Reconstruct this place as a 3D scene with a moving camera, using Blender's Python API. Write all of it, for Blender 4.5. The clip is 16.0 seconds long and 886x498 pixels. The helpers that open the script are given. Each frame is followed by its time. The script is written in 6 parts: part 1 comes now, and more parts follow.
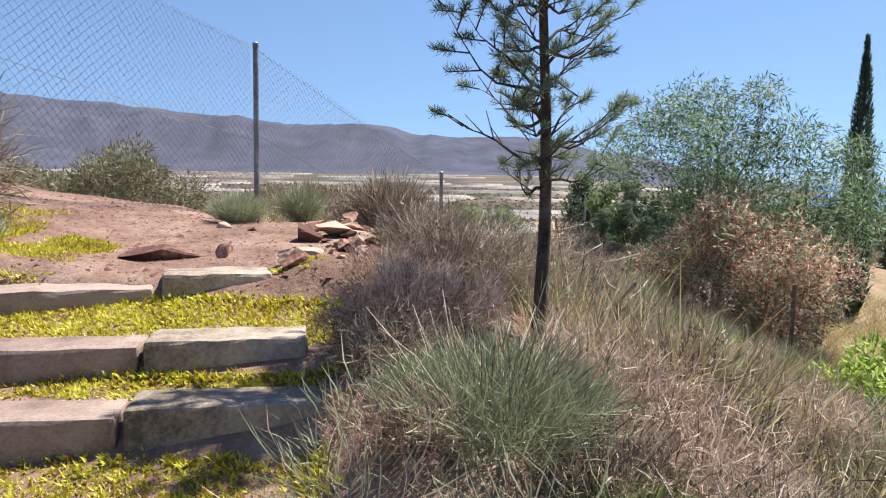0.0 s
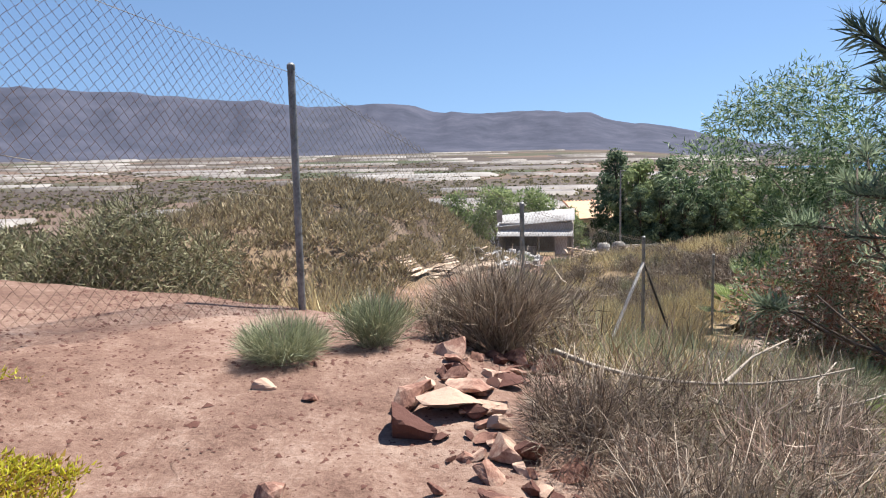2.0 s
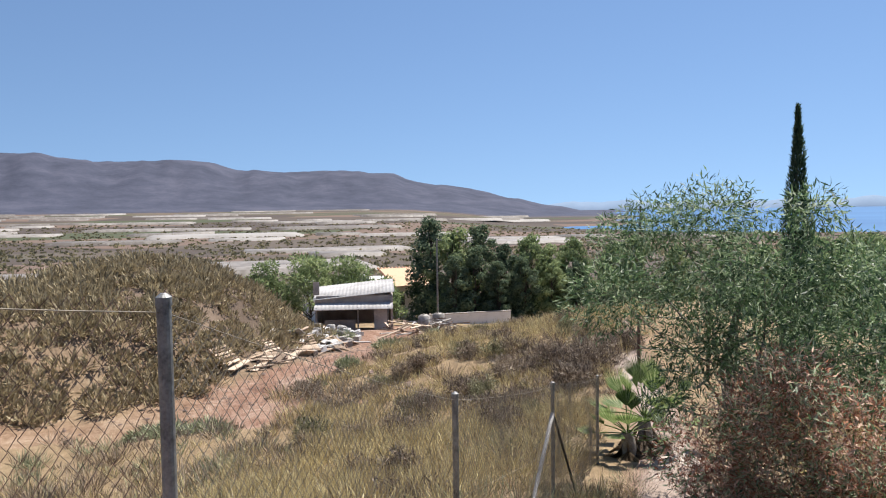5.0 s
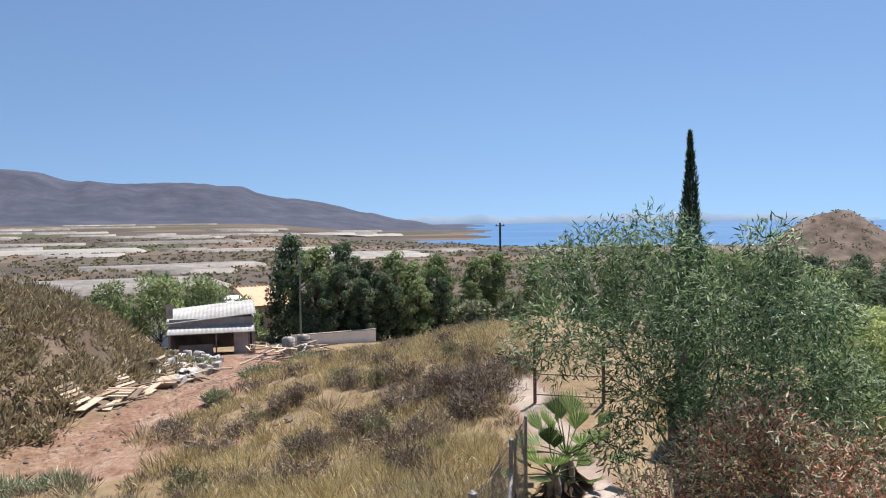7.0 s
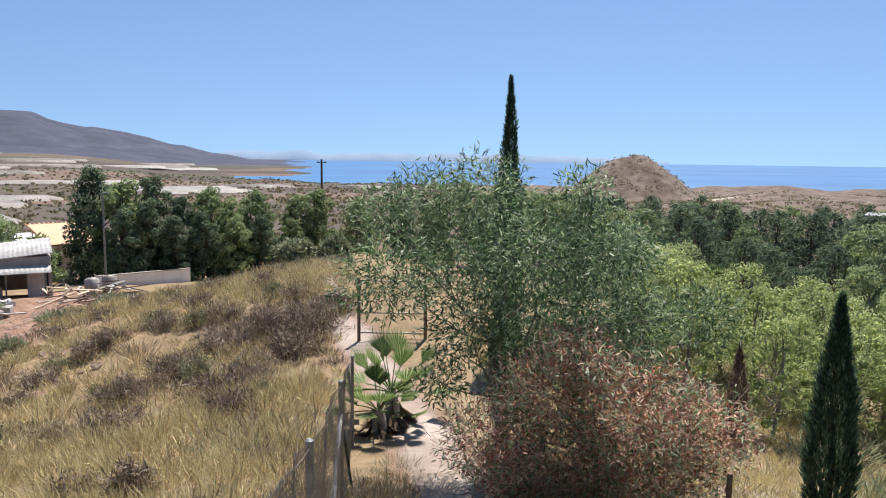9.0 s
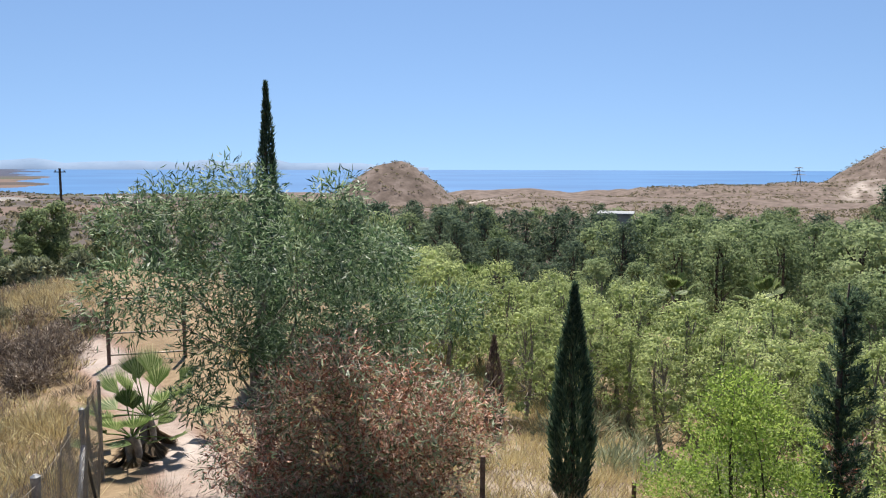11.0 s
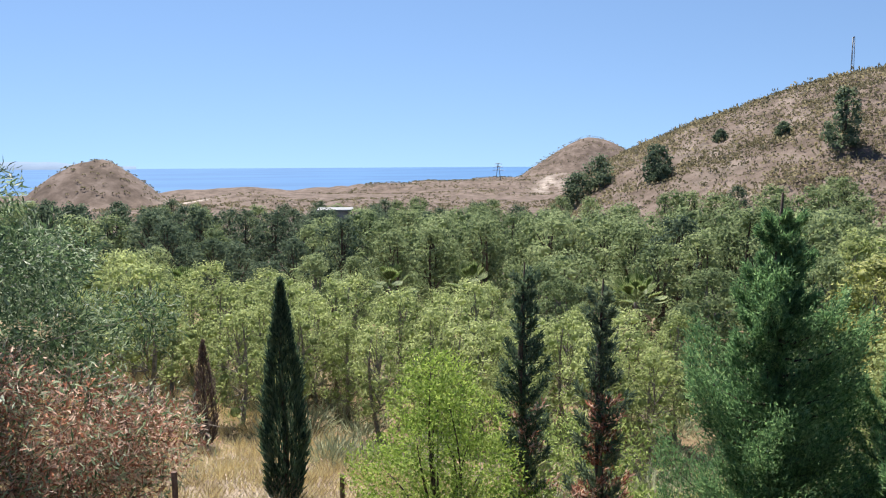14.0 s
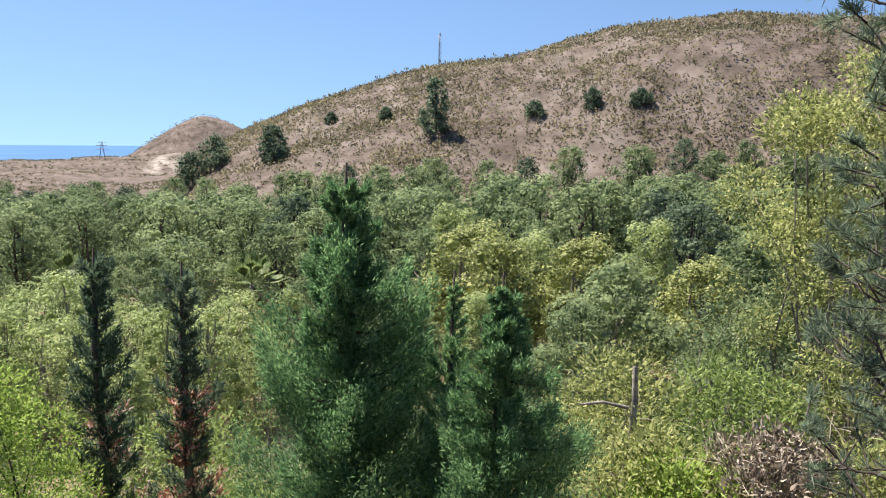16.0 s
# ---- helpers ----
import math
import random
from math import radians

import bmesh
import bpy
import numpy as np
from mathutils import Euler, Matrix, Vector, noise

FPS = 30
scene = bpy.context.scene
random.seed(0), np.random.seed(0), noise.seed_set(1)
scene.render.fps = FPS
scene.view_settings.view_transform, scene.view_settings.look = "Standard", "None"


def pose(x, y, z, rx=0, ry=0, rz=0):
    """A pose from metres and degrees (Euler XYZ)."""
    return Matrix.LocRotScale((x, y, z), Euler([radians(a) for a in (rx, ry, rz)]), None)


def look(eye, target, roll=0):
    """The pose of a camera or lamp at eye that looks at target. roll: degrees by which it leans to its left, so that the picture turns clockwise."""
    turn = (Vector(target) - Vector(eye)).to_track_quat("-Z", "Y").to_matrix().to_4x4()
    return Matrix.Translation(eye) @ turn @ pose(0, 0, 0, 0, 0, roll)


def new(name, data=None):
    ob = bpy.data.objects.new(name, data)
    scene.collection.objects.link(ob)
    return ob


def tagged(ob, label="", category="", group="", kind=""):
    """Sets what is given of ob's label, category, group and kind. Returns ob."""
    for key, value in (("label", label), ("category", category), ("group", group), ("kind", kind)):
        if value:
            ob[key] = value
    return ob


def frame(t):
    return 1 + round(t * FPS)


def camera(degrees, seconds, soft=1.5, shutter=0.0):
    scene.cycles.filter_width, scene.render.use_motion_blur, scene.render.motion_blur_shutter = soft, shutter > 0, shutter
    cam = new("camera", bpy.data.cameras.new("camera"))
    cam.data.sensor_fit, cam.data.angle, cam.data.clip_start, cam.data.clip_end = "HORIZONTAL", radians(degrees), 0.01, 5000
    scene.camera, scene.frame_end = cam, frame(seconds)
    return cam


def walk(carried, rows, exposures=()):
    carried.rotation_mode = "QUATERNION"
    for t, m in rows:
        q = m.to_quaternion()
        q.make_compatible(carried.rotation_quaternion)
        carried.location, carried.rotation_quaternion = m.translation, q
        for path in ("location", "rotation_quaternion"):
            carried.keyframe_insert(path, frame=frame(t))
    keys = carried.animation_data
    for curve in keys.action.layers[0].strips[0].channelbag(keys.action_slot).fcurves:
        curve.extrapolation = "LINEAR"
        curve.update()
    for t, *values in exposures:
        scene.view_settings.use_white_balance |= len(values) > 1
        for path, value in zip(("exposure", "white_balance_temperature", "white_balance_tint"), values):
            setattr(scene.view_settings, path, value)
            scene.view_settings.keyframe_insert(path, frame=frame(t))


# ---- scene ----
cam = camera(61.1, 16.0, soft=1.1)
PATH = [
    (0, (0.051, -0.512, 1.554), (0.039, 1.479, 1.362), 0.9),
    (0.5, (-0.089, 0.031, 1.645), (-0.264, 2.016, 1.473), 0.4),
    (1, (-0.218, 0.601, 1.73), (-0.425, 2.58, 1.526), -1.6),
    (1.5, (-0.414, 1.119, 1.957), (-0.575, 3.099, 1.725), -1.0),
    (2, (-0.599, 1.606, 2.171), (-0.678, 3.588, 1.92), -1.3),
    (2.5, (-0.708, 2.068, 2.38), (-0.702, 4.053, 2.135), -1.4),
    (3, (-0.819, 2.359, 2.56), (-0.732, 4.345, 2.346), -2.2),
    (3.5, (-0.967, 2.791, 2.774), (-0.768, 4.772, 2.589), -2.4),
    (4, (-1.069, 3.11, 2.943), (-0.774, 5.082, 2.787), -2.1),
    (6.3, (-1.996, 5.275, 3.215), (-1.36, 7.17, 3.149), -0.6),
    (6.5, (-2.053, 5.379, 3.249), (-1.374, 7.259, 3.182), -0.9),
    (7, (-2.136, 5.587, 3.363), (-1.329, 7.416, 3.291), -0.7),
    (7.5, (-2.173, 5.712, 3.437), (-1.233, 7.473, 3.303), 0.6),
    (8, (-2.219, 5.739, 3.422), (-1.208, 7.452, 3.212), 0.4),
    (8.5, (-2.23, 5.715, 3.423), (-1.142, 7.376, 3.179), 0.5),
    (9, (-2.195, 5.704, 3.416), (-0.988, 7.28, 3.178), 0.7),
    (9.2, (-2.174, 5.709, 3.406), (-0.911, 7.243, 3.176), 0.8),
    (11.3, (-2.12, 5.547, 3.404), (-0.444, 6.616, 3.187), 0.1),
    (11.5, (-2.112, 5.547, 3.399), (-0.407, 6.569, 3.182), 0.1),
    (12, (-2.128, 5.481, 3.392), (-0.356, 6.382, 3.172), -0.2),
    (12.5, (-2.085, 5.487, 3.385), (-0.265, 6.286, 3.16), -0.3),
    (13, (-1.958, 5.49, 3.362), (-0.098, 6.188, 3.131), 0.1),
    (13.5, (-1.913, 5.399, 3.349), (-0.016, 5.983, 3.11), 0.2),
    (14, (-1.742, 5.344, 3.31), (0.187, 5.822, 3.087), -0.3),
    (14.5, (-1.469, 5.302, 3.265), (0.500, 5.578, 3.05), -0.3),
    (15, (-1.387, 5.167, 3.244), (0.598, 5.124, 3.009), 0.1),
    (15.5, (-1.273, 5.03, 3.228), (0.687, 4.73, 2.967), 0.1),
    (16, (-1.162, 4.93, 3.216), (0.755, 4.432, 2.944), 0.5),
]
walk(cam, [(t, look(eye, target, roll)) for t, eye, target, roll in PATH],
     exposures=[(0, 1.16), (1, 1.08), (2, 1.05), (4, 0.9), (6.5, 0.75), (7.2, 0.75), (8, 0.8), (9, 0.84), (11.5, 0.88), (14, 1.0), (16, 1.14)])

# ---- world, sun, light ----
SUN_AZ, SUN_EL = 54.0, 63.0          # degrees clockwise from +y, and above the horizon
world = bpy.data.worlds.new("sky")
scene.world = world
world.use_nodes = True
wn = world.node_tree.nodes
sky = wn.new("ShaderNodeTexSky")
sky.sky_type = "NISHITA"
sky.sun_disc = False
sky.sun_elevation, sky.sun_rotation = radians(SUN_EL), radians(SUN_AZ)
sky.altitude, sky.air_density, sky.dust_density, sky.ozone_density = 400, 1.0, 0.05, 4.0
wn["Background"].inputs["Strength"].default_value = 0.077
# the clear, blue, haze-free air: the sky's colour is taken a little higher up
tc, sp, cb, md = wn.new("ShaderNodeTexCoord"), wn.new("ShaderNodeSeparateXYZ"), wn.new("ShaderNodeCombineXYZ"), wn.new("ShaderNodeMath")
md.operation = "MULTIPLY_ADD"
md.inputs[1].default_value, md.inputs[2].default_value = 0.85, 0.16
wl = world.node_tree.links
wl.new(tc.outputs["Generated"], sp.inputs[0])
wl.new(sp.outputs[0], cb.inputs[0]), wl.new(sp.outputs[1], cb.inputs[1]), wl.new(sp.outputs[2], md.inputs[0]), wl.new(md.outputs[0], cb.inputs[2])
wl.new(cb.outputs[0], sky.inputs["Vector"])
wl.new(sky.outputs[0], wn["Background"].inputs[0])
sun = new("sun", bpy.data.lights.new("sun", "SUN"))
sun.data.energy, sun.data.angle, sun.data.color = 5.0, radians(0.53), (1.0, 0.95, 0.87)
az, el = radians(SUN_AZ), radians(SUN_EL)
sun.matrix_world = look((0, 0, 60), (-math.sin(az) * math.cos(el), -math.cos(az) * math.cos(el), 60 - math.sin(el)))

# ---- shape of the land ----
FX, FY = -1.89, 6.85                 # fence corner
UX, UY = 0.519, 0.855                # way of the fence
EX, EY = -2.1, 5.5                   # middle of the look-out
R_D = [0, 2, 2.8, 3.4, 6.2, 10, 14.2, 22, 36, 48, 62, 90, 150, 400, 1500, 2500, 5000]
R_Z = [1.35, 1.17, 1.07, 0.8, -0.02, -0.85, -1.6, -2.0, -1.6, -3.2, -4.6, -8, -11, -17, -30, -40, -70]
H_B = [83, 86, 89.5, 95, 101.5, 104, 109, 117, 125, 132, 150, 170]
H_E = [-3.4, -1.6, 0.65, 3.0, 5.25, 5.7, 6.3, 8.3, 9.0, 8.4, 7.0, 3.0]
M_B = [-29, -26, -23.7, -20.2, -18, -14.3, -10.7, -8.9, -2.5, 2.5, 6, 11.4, 17, 23, 29, 34, 60]
M_E = [-1.2, -0.7, -0.27, 0.41, 0.9, 1.63, 2.2, 2.62, 2.9, 3.15, 3.72, 3.68, 4.06, 4.5, 4.76, 4.9, 5.0]


def sstep(t):
    t = np.clip(t, 0, 1)
    return t * t * (3 - 2 * t)


def vnoise(x, y, seed=0):
    xi, yi = np.floor(x), np.floor(y)
    fx, fy = sstep(x - xi), sstep(y - yi)

    def rnd(a, b):
        v = np.sin(a * 127.1 + b * 311.7 + seed * 74.7) * 43758.5453
        return v - np.floor(v)
    lo = rnd(xi, yi) * (1 - fx) + rnd(xi + 1, yi) * fx
    hi = rnd(xi, yi + 1) * (1 - fx) + rnd(xi + 1, yi + 1) * fx
    return (lo * (1 - fy) + hi * fy) * 2 - 1


def fbm(x, y, octaves=4, seed=0):
    total, amp = 0, 1.0
    for k in range(octaves):
        total = total + amp * vnoise(x, y, seed + k)
        x, y, amp = x * 2.03 + 3.1, y * 2.03 - 1.7, amp * 0.5
    return total


def radial(d):
    return sum(np.interp(d * k, R_D, R_Z) for k in (0.9, 0.95, 1.0, 1.05, 1.1)) / 5


def track_side(x, y):
    """Distance from the middle line of the dirt track, and how far along it."""
    bend_y, bend_x = [28.5, 30.0, 31.0, 32.2, 34.2, 36.8, 42.1, 59.4, 75.0], [-60, -16, -9.0, -5.0, -2.8, -0.2, 1.9, 6.5, 10.5]
    mid = np.interp(y, bend_y, bend_x)
    slope = (np.interp(np.asarray(y) + 0.6, bend_y, bend_x) - np.interp(np.asarray(y) - 0.6, bend_y, bend_x)) / 1.2
    return (x - mid) / np.sqrt(1 + slope ** 2), (y - 17.0) / 42.0


def path_side(x, y):
    """Distance from the garden path, and how far along it."""
    ax, ay, bx, by = 0.3, 7.2, 10.6, 29.0
    lx, ly = bx - ax, by - ay
    k = ((x - ax) * lx + (y - ay) * ly) / (lx * lx + ly * ly)
    off = ((x - ax) * ly - (y - ay) * lx) / math.hypot(lx, ly) - 0.9 * np.sin(np.clip(k, 0, 1) * math.pi)
    return off, k


def stair_z(y):
    return np.interp(y, [-6, 1.0, 2.02, 2.2, 2.46, 2.64, 3.10, 3.32, 3.5], [-1.8, 0.35, 0.53, 0.66, 0.70, 0.80, 0.90, 1.0, 1.03])


def height(x, y):
    x, y = np.asarray(x, float), np.asarray(y, float)
    d = np.hypot(x + 2.77, y - 4.22)
    s = (x - FX) * UX + (y - FY) * UY
    w = -(x - FX) * UY + (y - FY) * UX
    z = radial(d)
    # garden side falls into the wooded valley
    fall = 8.5 * (1 - np.exp(-np.maximum(0, -w - 2.5) * 0.25 / 8.5))
    z = z - fall * np.maximum(sstep((s + 3) / 6), sstep((-w - 6) / 8)) * (1 - sstep((d - 120) / 200))
    # outer side falls to the dirt track
    z = z - 2.15 * sstep(w / 15) * (1 - sstep((d - 150) / 200)) * sstep((s + 4) / 8)
    # mounds of dry tufts over the track
    lx = np.where(x < -8, 9.0, 5.5)
    foot = np.where(y > 30, sstep((-track_side(x, y)[0] - 2.2) / 4.5), 1.0)
    z = z + 5.2 * foot * np.exp(-((x + 8) / lx) ** 2 / 2 - ((y - 51) / 9.0) ** 2 / 2)
    z = z + 1.2 * np.exp(-((x + 20) / 9) ** 2 / 2 - ((y - 40) / 6.0) ** 2 / 2)
    # terrace, its broken edge and the stairs
    flat = 1.02 + 0.10 * np.minimum(y - 3.3, 1.8) - 0.07 * np.maximum(y - 5.1, 0) + 0.13 * np.maximum(0, -1.7 - x)
    on_flat = sstep((-0.42 - x + 0.12 * np.sin(y * 3.1)) / 0.4) * sstep((7.4 - y) / 0.8) * sstep((y - 2.9) / 0.4) * sstep((x + 6) / 2)
    z = z * (1 - on_flat) + flat * on_flat
    near = 1 - sstep((d - 25) / 30)
    z = z + near * 0.05 * fbm(x * 0.8, y * 0.8, 3, 5) + 0.25 * sstep((d - 8) / 20) * fbm(x * 0.16, y * 0.16, 4, 9) * (1 - sstep((d - 400) / 200))
    corridor = sstep((0.0 - x) / 0.5) * sstep((x + 3.6) / 0.8) * sstep((3.4 - y) / 0.25)
    z = z * (1 - corridor) + stair_z(y) * corridor
    under = sstep((1.2 - np.abs(x - 0.2)) / 0.6) * sstep((1.5 - y) / 1.0) * (1 - corridor)
    z = np.where(y < 2, np.maximum(z, z * (1 - under) + (stair_z(y) - 0.05) * under), z)
    # ditch of the track
    off, k = track_side(x, y)
    ruts = 1.5 * np.exp(-((np.abs(off) - 0.75) / 0.25) ** 2) * sstep(k * 8) * (k < 1.1)
    z = z - 0.10 * ruts * (1 + 0.5 * fbm(x * 0.5, y * 0.5, 2, 3))
    cut = (1 - sstep((np.abs(off) - 2.2) / 2.5)) * sstep(k * 8) * sstep((1.1 - k) * 6)
    z = z - cut * 0.35
    # hills towards the sea: a steep dome, low knolls, a long terraced ridge and a cone
    dx, dy = x - 311, y - 252
    across, deep = dx * 0.61 - dy * 0.79, dx * 0.79 + dy * 0.61
    dome = np.maximum(0, 1 - (across / np.where(across < 0, 40, 31)) ** 2 - (deep / 44) ** 2) ** 0.95
    z = z + 18.5 * dome * (1 + 0.12 * fbm(x * 0.05, y * 0.05, 4, 21))
    z = z + 5.0 * np.exp(-(((x - 338) / 16) ** 2 + ((y - 196) / 20) ** 2) / 2)
    z = z + 40 * np.maximum(0, 1 - (np.hypot(x - 690, y - 44) / 70) ** 1.5) ** 1.1
    ridge = np.interp((x - 590) * 0.47 - (y - 140) * 0.88, [-95, -70, -20, 30, 80, 120], [0, 6.5, 10, 12, 12, 8]) * np.exp(-(((x - 590) * 0.88 + (y - 140) * 0.47) / 45) ** 2 / 2)
    z = z + ridge + 0.8 * np.sin(ridge * 2.2)
    far_d = np.hypot(x, y)
    z = z + 4.5 * np.maximum(0, fbm(x * 0.017, y * 0.017, 3, 66)) * sstep((far_d - 260) / 80) * (1 - sstep((far_d - 620) / 90)) * (y > -20) * sstep((x - 0.75 * y) / 60)
    db = np.hypot(x - EX, y - EY)
    b = np.degrees(np.arctan2(-(x - EX), y - EY))
    # the large hill over the wood
    crest = np.tan(np.radians(np.interp(-b, H_B, H_E))) * 270 + 3.3
    slope = sstep((db - 95) / 175) * (1 - 0.8 * sstep((db - 285) / 250))
    z = z + np.maximum(0, crest + 15) * slope * (1 + 0.10 * fbm(x * 0.03, y * 0.03, 4, 31) * (1 - sstep((db - 200) / 70))) * sstep((-b - 83) / 4) * (1 - sstep((-b - 165) / 12))
    # mountains beyond the plain
    top = np.tan(np.radians(np.interp(b, M_B, M_E))) * 3300 + 3.4 + 8 * fbm(b * 0.45, 0 * b, 4, 51)
    rough_m = fbm(b * 0.38 + db * 0.0006, db * 0.0014, 5, 41)
    rise = sstep((db - 2050) / 1250) ** 1.15 * (1 - 0.7 * sstep((db - 3350) / 1300))
    low_z = -34 + 39 * sstep((b + 24) / 16)
    z = z + 39 * sstep((b + 24) / 16) * sstep((db - 320) / 1700) * (db < 2400)
    body = low_z + (top - low_z) * rise * (1 + 0.17 * rough_m * (1 - sstep((db - 2900) / 400)))
    on = sstep((db - 1500) / 600) * sstep((b + 30) / 4) * (1 - sstep((b - 75) / 10))
    z = z * (1 - on) + body * on
    # shore: the sea reaches further in below the hills than before the plain
    sea = sstep((db - 740) / 130) * (1 - sstep((b + 28 + 1.2 * fbm(db * 0.004, 0 * db, 3, 8)) / 2)) * sstep((b + 130) / 10)
    dry = (1 - sea) * sstep((db - 900) / 300) * sstep((b + 29) / 1.5)
    z = z - 34 * sea
    return z + sstep(dry) * (np.maximum(z, -24 + 11.5 * (db - 700) / 4200 + 1.0) - z)


def hz(x, y):
    return float(height(x, y))


# ---- mesh helpers ----
def mesh_of(name, verts, faces, material, smooth=False):
    """A mesh from an array of places and an array of faces with equal corners."""
    verts, faces = np.asarray(verts, np.float32).reshape(-1, 3), np.asarray(faces, np.int32)
    n, c = faces.shape
    me = bpy.data.meshes.new(name)
    me.vertices.add(len(verts))
    me.vertices.foreach_set("co", verts.ravel())
    me.loops.add(n * c)
    me.loops.foreach_set("vertex_index", faces.ravel())
    me.polygons.add(n)
    me.polygons.foreach_set("loop_start", np.arange(n, dtype=np.int32) * c)
    me.polygons.foreach_set("loop_total", np.full(n, c, np.int32))
    if smooth:
        me.polygons.foreach_set("use_smooth", np.ones(n, bool))
    me.update()
    me.validate()
    me.materials.append(material)
    return me


def merge(*pieces):
    """Joins (verts, faces) pairs of equal corner count."""
    vs, fs, at = [], [], 0
    for v, f in pieces:
        vs.append(np.asarray(v, float).reshape(-1, 3)), fs.append(np.asarray(f) + at)
        at += len(vs[-1])
    return np.concatenate(vs), np.concatenate(fs)


def tube(points, radii, sides=6):
    """A bent, tapered stem: quads round a polyline."""
    pts, radii = np.asarray(points, float), np.asarray(radii, float)
    way = np.gradient(pts, axis=0)
    way /= np.linalg.norm(way, axis=1, keepdims=True) + 1e-9
    ref = np.where(np.abs(way[:, 2:3]) > 0.9, [[1.0, 0, 0]], [[0, 0, 1.0]])
    a = np.cross(way, ref)
    a /= np.linalg.norm(a, axis=1, keepdims=True) + 1e-9
    b = np.cross(way, a)
    ang = np.arange(sides) * 2 * math.pi / sides
    ring = pts[:, None] + radii[:, None, None] * (np.cos(ang)[None, :, None] * a[:, None] + np.sin(ang)[None, :, None] * b[:, None])
    n = len(pts)
    i, j = np.meshgrid(np.arange(n - 1), np.arange(sides), indexing="ij")
    q = np.stack([i * sides + j, i * sides + (j + 1) % sides, (i + 1) * sides + (j + 1) % sides, (i + 1) * sides + j], -1).reshape(-1, 4)
    top = np.array([[(n - 1) * sides + k for k in (0, 1, sides // 2, sides - 1)]])
    return ring.reshape(-1, 3), np.concatenate([q, top]) if sides > 3 else q


def leaves(base, way, length, width, rng, bend=0.15):
    """Slim pointed blades: a rhomb of four corners on each base point."""
    base, way = np.asarray(base, float), np.asarray(way, float)
    n = len(base)
    way = way / (np.linalg.norm(way, axis=1, keepdims=True) + 1e-9)
    side = np.cross(way, rng.normal(size=(n, 3)))
    side /= np.linalg.norm(side, axis=1, keepdims=True) + 1e-9
    length, width = np.broadcast_to(length, n)[:, None], np.broadcast_to(width, n)[:, None]
    up = np.cross(side, way)
    mid = base + way * length * 0.45 + up * length * bend
    v = np.stack([base, mid + side * width / 2, base + way * length, mid - side * width / 2], 1)
    return v.reshape(-1, 3), np.arange(n * 4).reshape(-1, 4)


def sprays(p, nrm, length, width, rng):
    """Small leafy sprays lying in the skin of a crown."""
    n = len(p)
    t = np.cross(nrm, rng.normal(size=(n, 3)))
    t /= np.linalg.norm(t, axis=1, keepdims=True) + 1e-9
    s = np.cross(nrm, t)
    t, s = t * np.reshape(length, (-1, 1)) * 0.5, s * np.reshape(width, (-1, 1)) * 0.5
    lift = nrm * np.reshape(length, (-1, 1)) * 0.25
    v = np.stack([p - t, p + s + lift * 0.3, p + t + lift, p - s + lift * 0.3], 1).reshape(-1, 3)
    return v, np.arange(n * 4).reshape(-1, 4)


def box(sx, sy, sz, at=(0, 0, 0), bevel=0.0, jitter=0.0, rng=None, cuts=0):
    bm = bmesh.new()
    bmesh.ops.create_cube(bm, size=1)
    for v in bm.verts:
        v.co = Vector((v.co.x * sx, v.co.y * sy, v.co.z * sz))
    if bevel:
        bmesh.ops.bevel(bm, geom=bm.edges[:], offset=bevel, segments=2, affect="EDGES", profile=0.6)
    if cuts:
        bmesh.ops.subdivide_edges(bm, edges=[e for e in bm.edges if e.calc_length() > 0.08], cuts=cuts, use_grid_fill=True)
    if jitter:
        for v in bm.verts:
            v.co += Vector([rng.uniform(-jitter, jitter) for _ in range(3)])
    for v in bm.verts:
        v.co += Vector(at)
    return bm


def bm_mesh(name, bm, material, smooth=False):
    me = bpy.data.meshes.new(name)
    bm.to_mesh(me)
    bm.free()
    me.materials.append(material)
    if smooth:
        me.polygons.foreach_set("use_smooth", np.ones(len(me.polygons), bool))
    return me


def part(name, data, material, parent, label=""):
    """One mesh under a thing or a part: data is a bmesh, a mesh or (verts, faces)."""
    if isinstance(data, bmesh.types.BMesh):
        data = bm_mesh(name, data, material)
    elif isinstance(data, tuple):
        data = mesh_of(name, data[0], data[1], material)
    ob = new(name, data)
    ob.parent = parent
    return tagged(ob, label)


def thing(name, label, category, m=None, group="", kind="", data=None):
    ob = new(name, data)
    if m is not None:
        ob.matrix_basis = m
    return tagged(ob, label, category, group, kind)


def stuff(name, data, material, label, category):
    return tagged(new(name, mesh_of(name, data[0], data[1], material)), label, category, "", "stuff")


def put(m, v):
    """Places an array of points by a matrix."""
    a = np.array(m)
    return np.asarray(v) @ a[:3, :3].T + a[:3, 3]


# ---- materials ----
def nodes_of(name):
    mt = bpy.data.materials.new(name)
    mt.use_nodes = True
    nt = mt.node_tree
    return mt, nt, nt.nodes["Principled BSDF"]


def ramp(nt, cols, fac, lo=0.36, hi=0.64):
    r = nt.nodes.new("ShaderNodeValToRGB")
    e = r.color_ramp.elements
    while len(e) < len(cols):
        e.new(0.5)
    for k, c in enumerate(cols):
        e[k].position = lo + (hi - lo) * k / max(1, len(cols) - 1)
        e[k].color = (*c, 1)
    nt.links.new(fac, r.inputs[0])
    return r.outputs[0]


def math_node(nt, op, a, b):
    n = nt.nodes.new("ShaderNodeMath")
    n.operation = op
    for k, v in enumerate((a, b)):
        if isinstance(v, (int, float)):
            n.inputs[k].default_value = v
        else:
            nt.links.new(v, n.inputs[k])
    return n.outputs[0]


